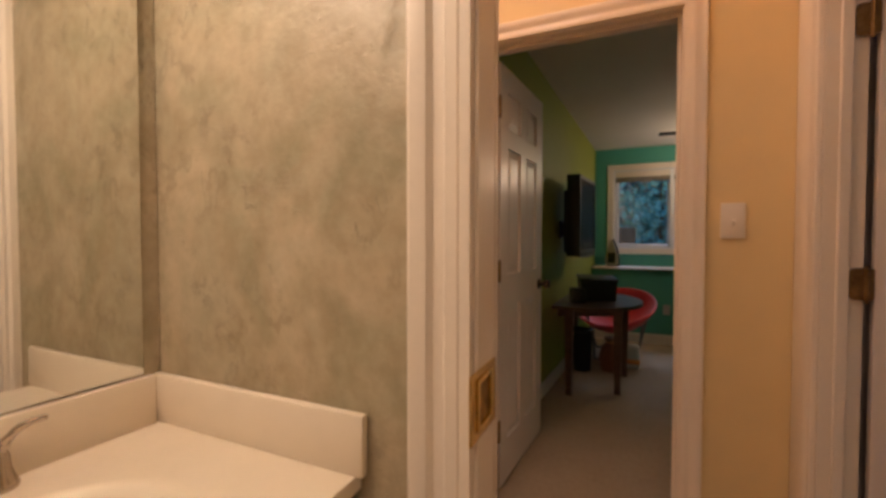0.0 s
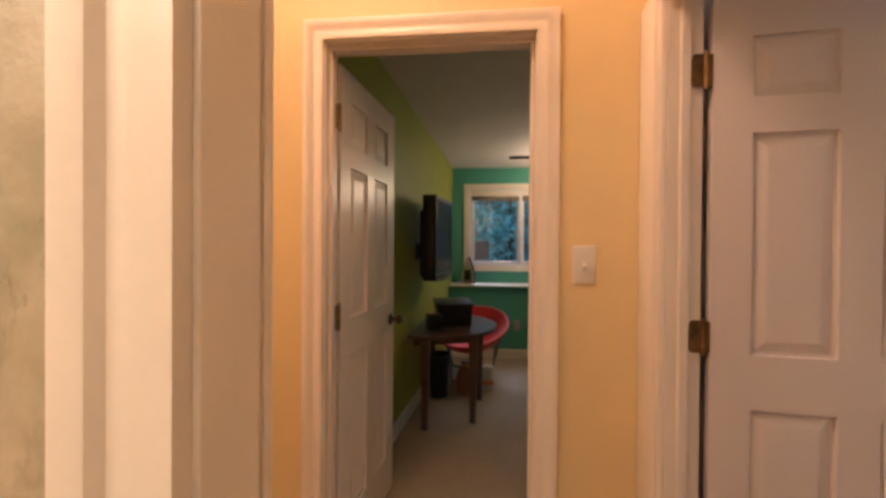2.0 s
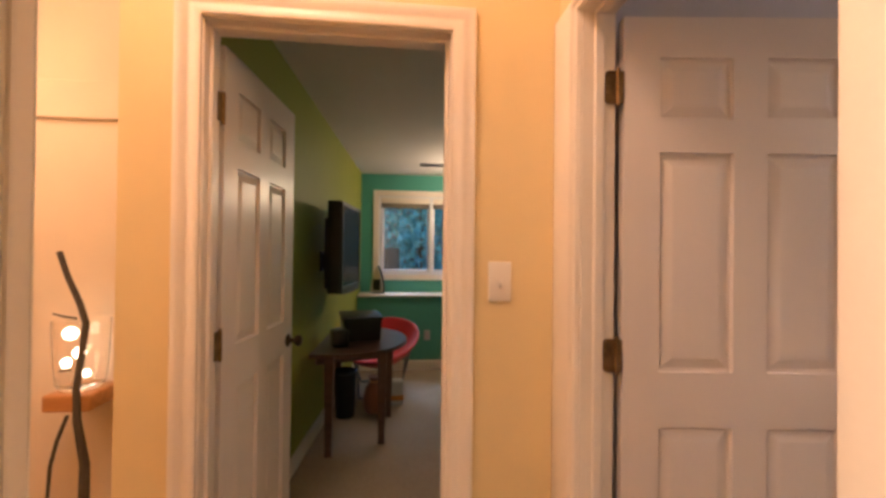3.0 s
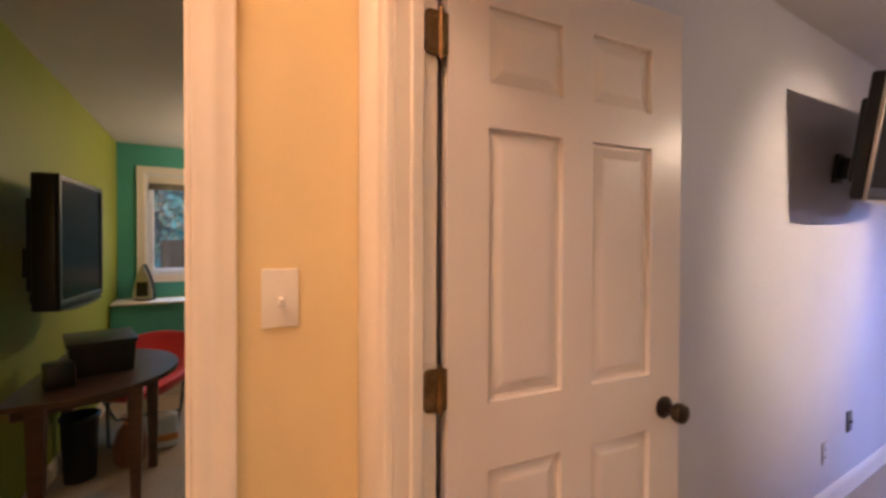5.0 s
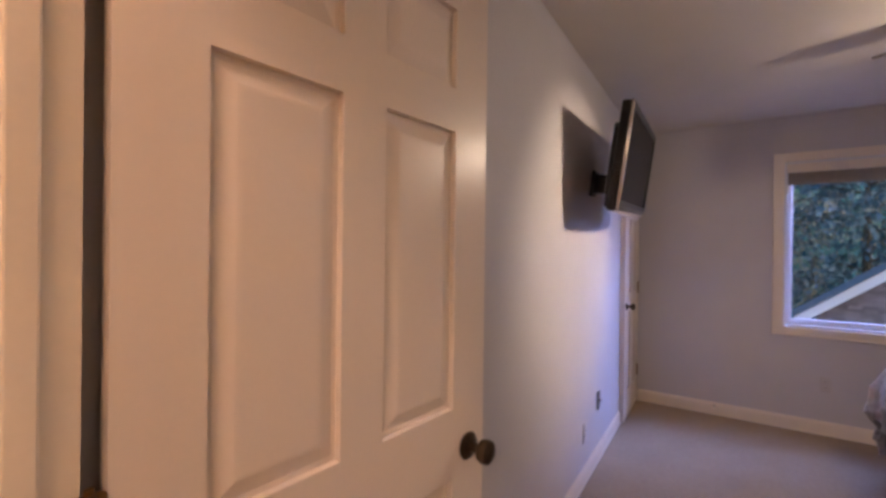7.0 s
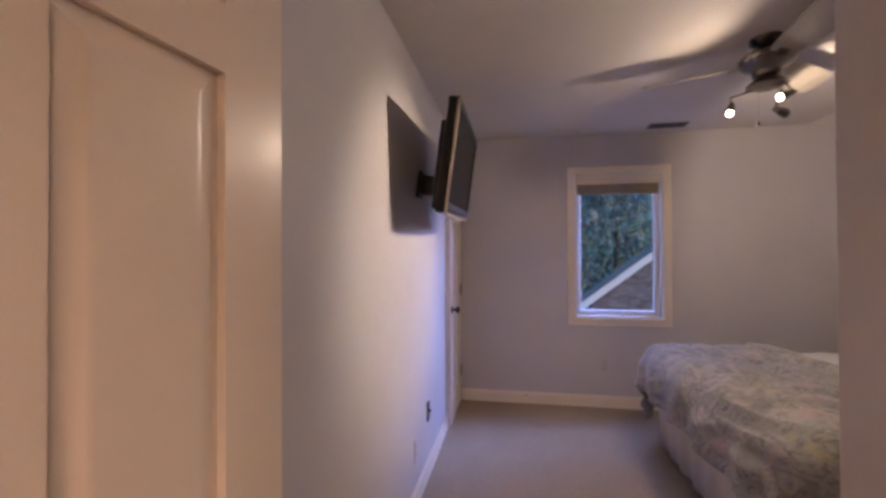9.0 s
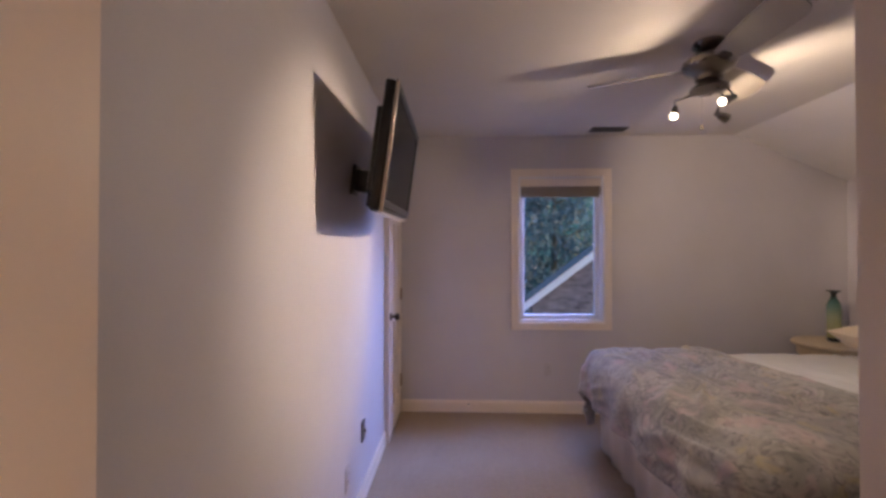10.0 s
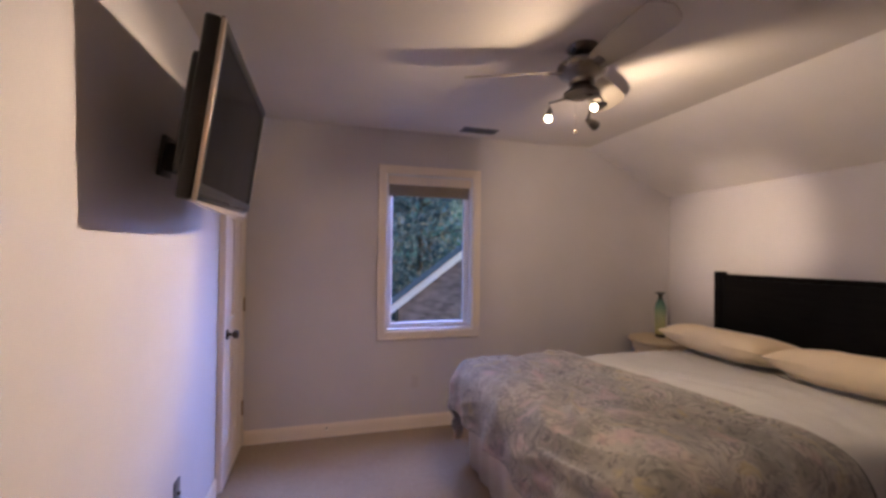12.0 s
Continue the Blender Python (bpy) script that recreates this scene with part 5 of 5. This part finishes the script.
def pillow(m, w, d, h, seed):
    ob = thing("pillow", m, "plump cream cotton pillow leaning at the headboard", "pillow", "pillows on the bed")
    bm = bmesh.new()
    nx, ny = 36, 24
    sides = []
    for s in (1, -1):
        g = []
        for j in range(ny + 1):
            row = []
            for i in range(nx + 1):
                u, v = -1 + 2 * i / nx, -1 + 2 * j / ny
                puff = max(0, (1 - u ** 4) * (1 - v ** 4)) ** 0.55
                pinch = 1 - 0.06 * (1 - abs(u) ** 2) * abs(v) ** 6 - 0.05 * (1 - abs(v) ** 2) * abs(u) ** 6
                z = s * h / 2 * puff + 0.010 * noise.noise(Vector((u * 2.5 + seed, v * 2.5, s))) * puff
                row.append(bm.verts.new((u * w / 2 * pinch, v * d / 2 * pinch, z)))
            g.append(row)
        for a, b in zip(g, g[1:]):
            for i in range(nx):
                bm.faces.new((a[i], a[i + 1], b[i + 1], b[i]))
        sides.append(g)
    bmesh.ops.remove_doubles(bm, verts=bm.verts, dist=0.002)
    part("case", bm, M["pillow"], ob)
    return ob


pillow(pose(BX + 0.42, HEAD + 0.31, 0.795, 10, 0, -4), 0.86, 0.58, 0.205, 0.3)
pillow(pose(BX - 0.42, HEAD + 0.32, 0.795, 10, 1, 5), 0.84, 0.58, 0.21, 4.3)


def nightstand():
    ob = thing("nightstand", pose(4.375, -1.655, 0), "round pale wood bedside table beside the bed", "nightstand")
    part("tabletop", lathe([(0, 0.672), (0.305, 0.672), (0.315, 0.680), (0.315, 0.692), (0.308, 0.70), (0, 0.70)], 56), M["palewood"], ob)
    part("apron", lathe([(0.27, 0.60), (0.28, 0.60), (0.28, 0.672), (0.27, 0.672)], 48), M["palewood"], ob)
    for k in range(4):
        a = radians(45 + 90 * k)
        x, y = 0.24 * math.cos(a), 0.24 * math.sin(a)
        part("leg", tube([(x * 1.05, y * 1.05, 0), (x, y, 0.3), (x * 0.98, y * 0.98, 0.67)], [0.014, 0.02, 0.024], 12), M["palewood"], ob)


nightstand()
vs = thing("vase", pose(4.45, -1.66, 0.7005), "green and yellow glass vase with a dark flared neck", "vase")
part("body", lathe([(0, 0.03), (0.044, 0.03), (0.047, 0.045), (0.046, 0.14), (0.050, 0.22), (0.047, 0.28), (0.036, 0.32), (0.022, 0.345), (0.020, 0.36), (0, 0.36)], 36), M["vase"], vs, "green glass fading to yellow")
part("foot", lathe([(0, 0), (0.040, 0), (0.044, 0.008), (0.046, 0.03), (0, 0.03)], 32), M["black"], vs, "dark foot")
part("neck", lathe([(0, 0.36), (0.020, 0.36), (0.018, 0.375), (0.026, 0.392), (0.050, 0.405), (0.046, 0.41), (0, 0.398)], 32), M["black"], vs, "dark flared lip")
ds = thing("door_stop", pose(4.690, 1.277, 0.075), "dark spring door stop on the baseboard", "door stop")
part("spring", tube([(0.002, 0, 0), (-0.05, 0, 0.0)], [0.008, 0.006], 10), M["bronze"], ds)
part("bumper", lathe([(0, 0), (0.009, 0), (0.009, 0.012), (0, 0.014)], 14, m=Matrix.Translation((-0.05, 0, 0)) @ Matrix.Rotation(radians(-90), 4, "Y")), M["plate"], ds, "white rubber tip")


# ---- outside ----
slab_of("ground", [(-300, -300, -3.3), (300, -300, -3.3), (300, 300, -3.3), (-300, 300, -3.3)], 0.2, M["grass"], "dim wooded ground below the house", "ground")
bd = bmesh.new()
ring = [(70 * math.cos(a), 70 * math.sin(a)) for a in (radians(-40 + 160 * i / 40) for i in range(41))]
lo = [bd.verts.new((x, y, -3.5)) for x, y in ring]
hi = [bd.verts.new((x, y, 26)) for x, y in ring]
for i in range(40):
    bd.faces.new((lo[i], lo[i + 1], hi[i + 1], hi[i]))
tagged(link("backdrop", bd, M["woods"]), "distant autumn woods on a self-lit backdrop", "backdrop", kind="structure")


def neighbour():
    """The gable of the next wing: white rake board over shingled siding."""
    ob = thing("neighbour_gable", pose(0, 0, 0), "shingled gable wall with a white rake board", "house")
    X = 9.0
    A, B = Vector((X, 0.12, 0.40)), Vector((X, -2.4, 2.32))
    d = (B - A).normalized()
    up = Vector((0, -d.z, d.y)) * -1
    up = up if up.z > 0 else -up
    bm = bmesh.new()
    pts = [A, B, Vector((X, -6.0, 0.2)), Vector((X, -6.0, -3.1)), Vector((X, -0.05, -3.1)), Vector((X, -0.05, 0.5))]
    f = [bm.verts.new(p + Vector((0.12, 0, 0))) for p in pts]
    g = [bm.verts.new(p + Vector((0.4, 0, 0))) for p in pts]
    bm.faces.new(f)
    bm.faces.new(g)
    for i in range(len(f)):
        j = (i + 1) % len(f)
        bm.faces.new((f[i], f[j], g[j], g[i]))
    part("wall", bm, M["shingle"], ob, smooth=False)
    sh = bmesh.new()
    z = -0.9
    k = 0
    while z < 2.55:
        y_hi = -0.05 if z < 0.40 else A.y + (B.y - A.y) * (z - A.z) / (B.z - A.z) - 0.16
        y = -3.2 - 0.07 * (k % 2)
        while y < y_hi:
            w = random.uniform(0.10, 0.18)
            box(X + 0.090 + random.uniform(0, 0.02) + 0.012 * (k % 2), y, z, X + 0.118, min(y + w - 0.006, y_hi), z + 0.052, bm=sh)
            y += w
        z += 0.048
        k += 1
    tagged(part("shingles", sh, M["shingle"], ob, "weathered brown-grey shingles", smooth=False), kind="stuff")
    for name, off, wid, x0, x1, mat in (("rake_board", -0.06, 0.13, X - 0.06, X + 0.10, M["vinyl"]), ("roof_edge", 0.071, 0.012, X - 0.10, X + 0.45, M["shingle"])):
        rb = bmesh.new()
        q = []
        for x in (x0, x1):
            for p in (A - d * 0.12, B + d * 0.3):
                for s in (off, off + wid):
                    q.append(rb.verts.new(Vector((x, p.y, p.z)) + up * s))
        for idx in ((0, 1, 3, 2), (4, 6, 7, 5), (0, 2, 6, 4), (1, 5, 7, 3), (0, 4, 5, 1), (2, 3, 7, 6)):
            rb.faces.new([q[i] for i in idx])
        part(name, rb, mat, ob, "white painted board" if name == "rake_board" else "", smooth=False)


neighbour()


def leaf_cloud(points, size, count, spread, flat=0.4):
    """Many small bent leaves scattered round the points."""
    vs_, fs = [], []
    for c, r in points:
        for _ in range(count):
            v = Vector((random.gauss(0, 1), random.gauss(0, 1), random.gauss(0, 0.8))) * r * spread
            p = Vector(c) + v
            s = size * random.uniform(0.6, 1.4)
            e = Euler((random.uniform(0, 6.3), random.uniform(0, 6.3), random.uniform(0, 6.3))).to_matrix()
            i = len(vs_)
            for q in ((-1, 0, 0), (0, -0.45, 0.12), (1, 0, 0), (0, 0.45, 0.12)):
                vs_.append(p + e @ (Vector(q) * s))
            fs += [(i, i + 1, i + 2), (i, i + 2, i + 3)]
    me = bpy.data.meshes.new("leaves")
    me.from_pydata(vs_, [], fs)
    return me


def tree(x, y, h, crown, mat, kind, seed, label):
    random.seed(seed)
    ob = thing("tree", pose(x, y, -3.3), label, "tree", "trees outside")
    lean = random.uniform(-0.3, 0.3)
    part("trunk", tube([(0, 0, 0), (lean * 0.3, 0.05, h * 0.4), (lean, 0.1, h * 0.95)], [0.16 * h / 8, 0.11 * h / 8, 0.02], 10), M["bark"], ob)
    limbs, pts = bmesh.new(), []
    for i in range(26):
        z = h * (0.16 + 0.82 * i / 25)
        a = i * 2.4 + random.uniform(-0.4, 0.4)
        k = (1 - i / 27) if kind == "conifer" else math.sin(math.pi * min(1, 0.25 + 0.72 * i / 25))
        r = crown * (0.25 + 0.75 * k) * random.uniform(0.7, 1.1)
        tip = Vector((lean * z / h + r * math.cos(a), r * math.sin(a), z + (-0.15 * r if kind == "conifer" else 0.3 * r)))
        base = Vector((lean * z / h, 0.05, z))
        tube([base, base.lerp(tip, 0.5) + Vector((0, 0, 0.05)), tip], [0.035, 0.022, 0.006], 6, limbs)
        for s in (0.35, 0.6, 0.85, 1.0):
            pts.append((base.lerp(tip, s), 0.22 + 0.3 * (1.1 - s) * k))
    part("limbs", limbs, M["bark"], ob)
    me = leaf_cloud(pts, 0.10 if kind == "conifer" else 0.11, 48, 0.9)
    me.materials.append(mat)
    crown_ob = new("crown", me)
    crown_ob.parent = ob
    tagged(crown_ob, "uneven leafy crown")


for i, (x, y, h, c, k) in enumerate([
    (14.5, 0.9, 6.2, 1.5, "conifer"), (17, 2.9, 9.0, 2.0, "conifer"), (19, -0.4, 9.5, 2.2, "leafy"), (16.5, -2.2, 8.0, 2.0, "leafy"), (23, 1.6, 11, 2.6, "leafy"),
    (22, -3.4, 11, 2.5, "conifer"), (0.6, 13.5, 8.0, 2.0, "conifer"), (-1.2, 15.0, 9.0, 2.2, "leafy"), (2.2, 16.5, 9.5, 2.4, "leafy"), (-2.8, 19, 11, 2.4, "conifer"), (0.2, 21, 11, 2.6, "leafy"),
]):
    tree(x, y, h, c, M["needle"] if k == "conifer" else M["leaf"], k, 40 + i, "blue-green conifer in the dusk garden" if k == "conifer" else "broadleaf tree turning yellow, its greens tinted dusk blue")
fence = thing("garden_post", pose(-0.15, 11.0, -3.3), "pale weathered wooden post in the garden", "post")
part("post", box(-0.22, -0.2, 0, 0.22, 0.2, 4.75, 0.05), M["bark"], fence)
lan = thing("garden_lamp", pose(8.8, 0.13, 0.16), "small lit lantern under the neighbouring eave", "lamp")
part("shade", lathe([(0, 0.10), (0.05, 0.09), (0.06, 0.06), (0.02, 0.065), (0, 0.07)], 16), M["black"], lan)
part("bulb", lathe([(0, -0.02), (0.03, 0.0), (0.035, 0.03), (0.02, 0.058), (0, 0.06)], 16), M["candle"], lan, "warm glowing bulb")
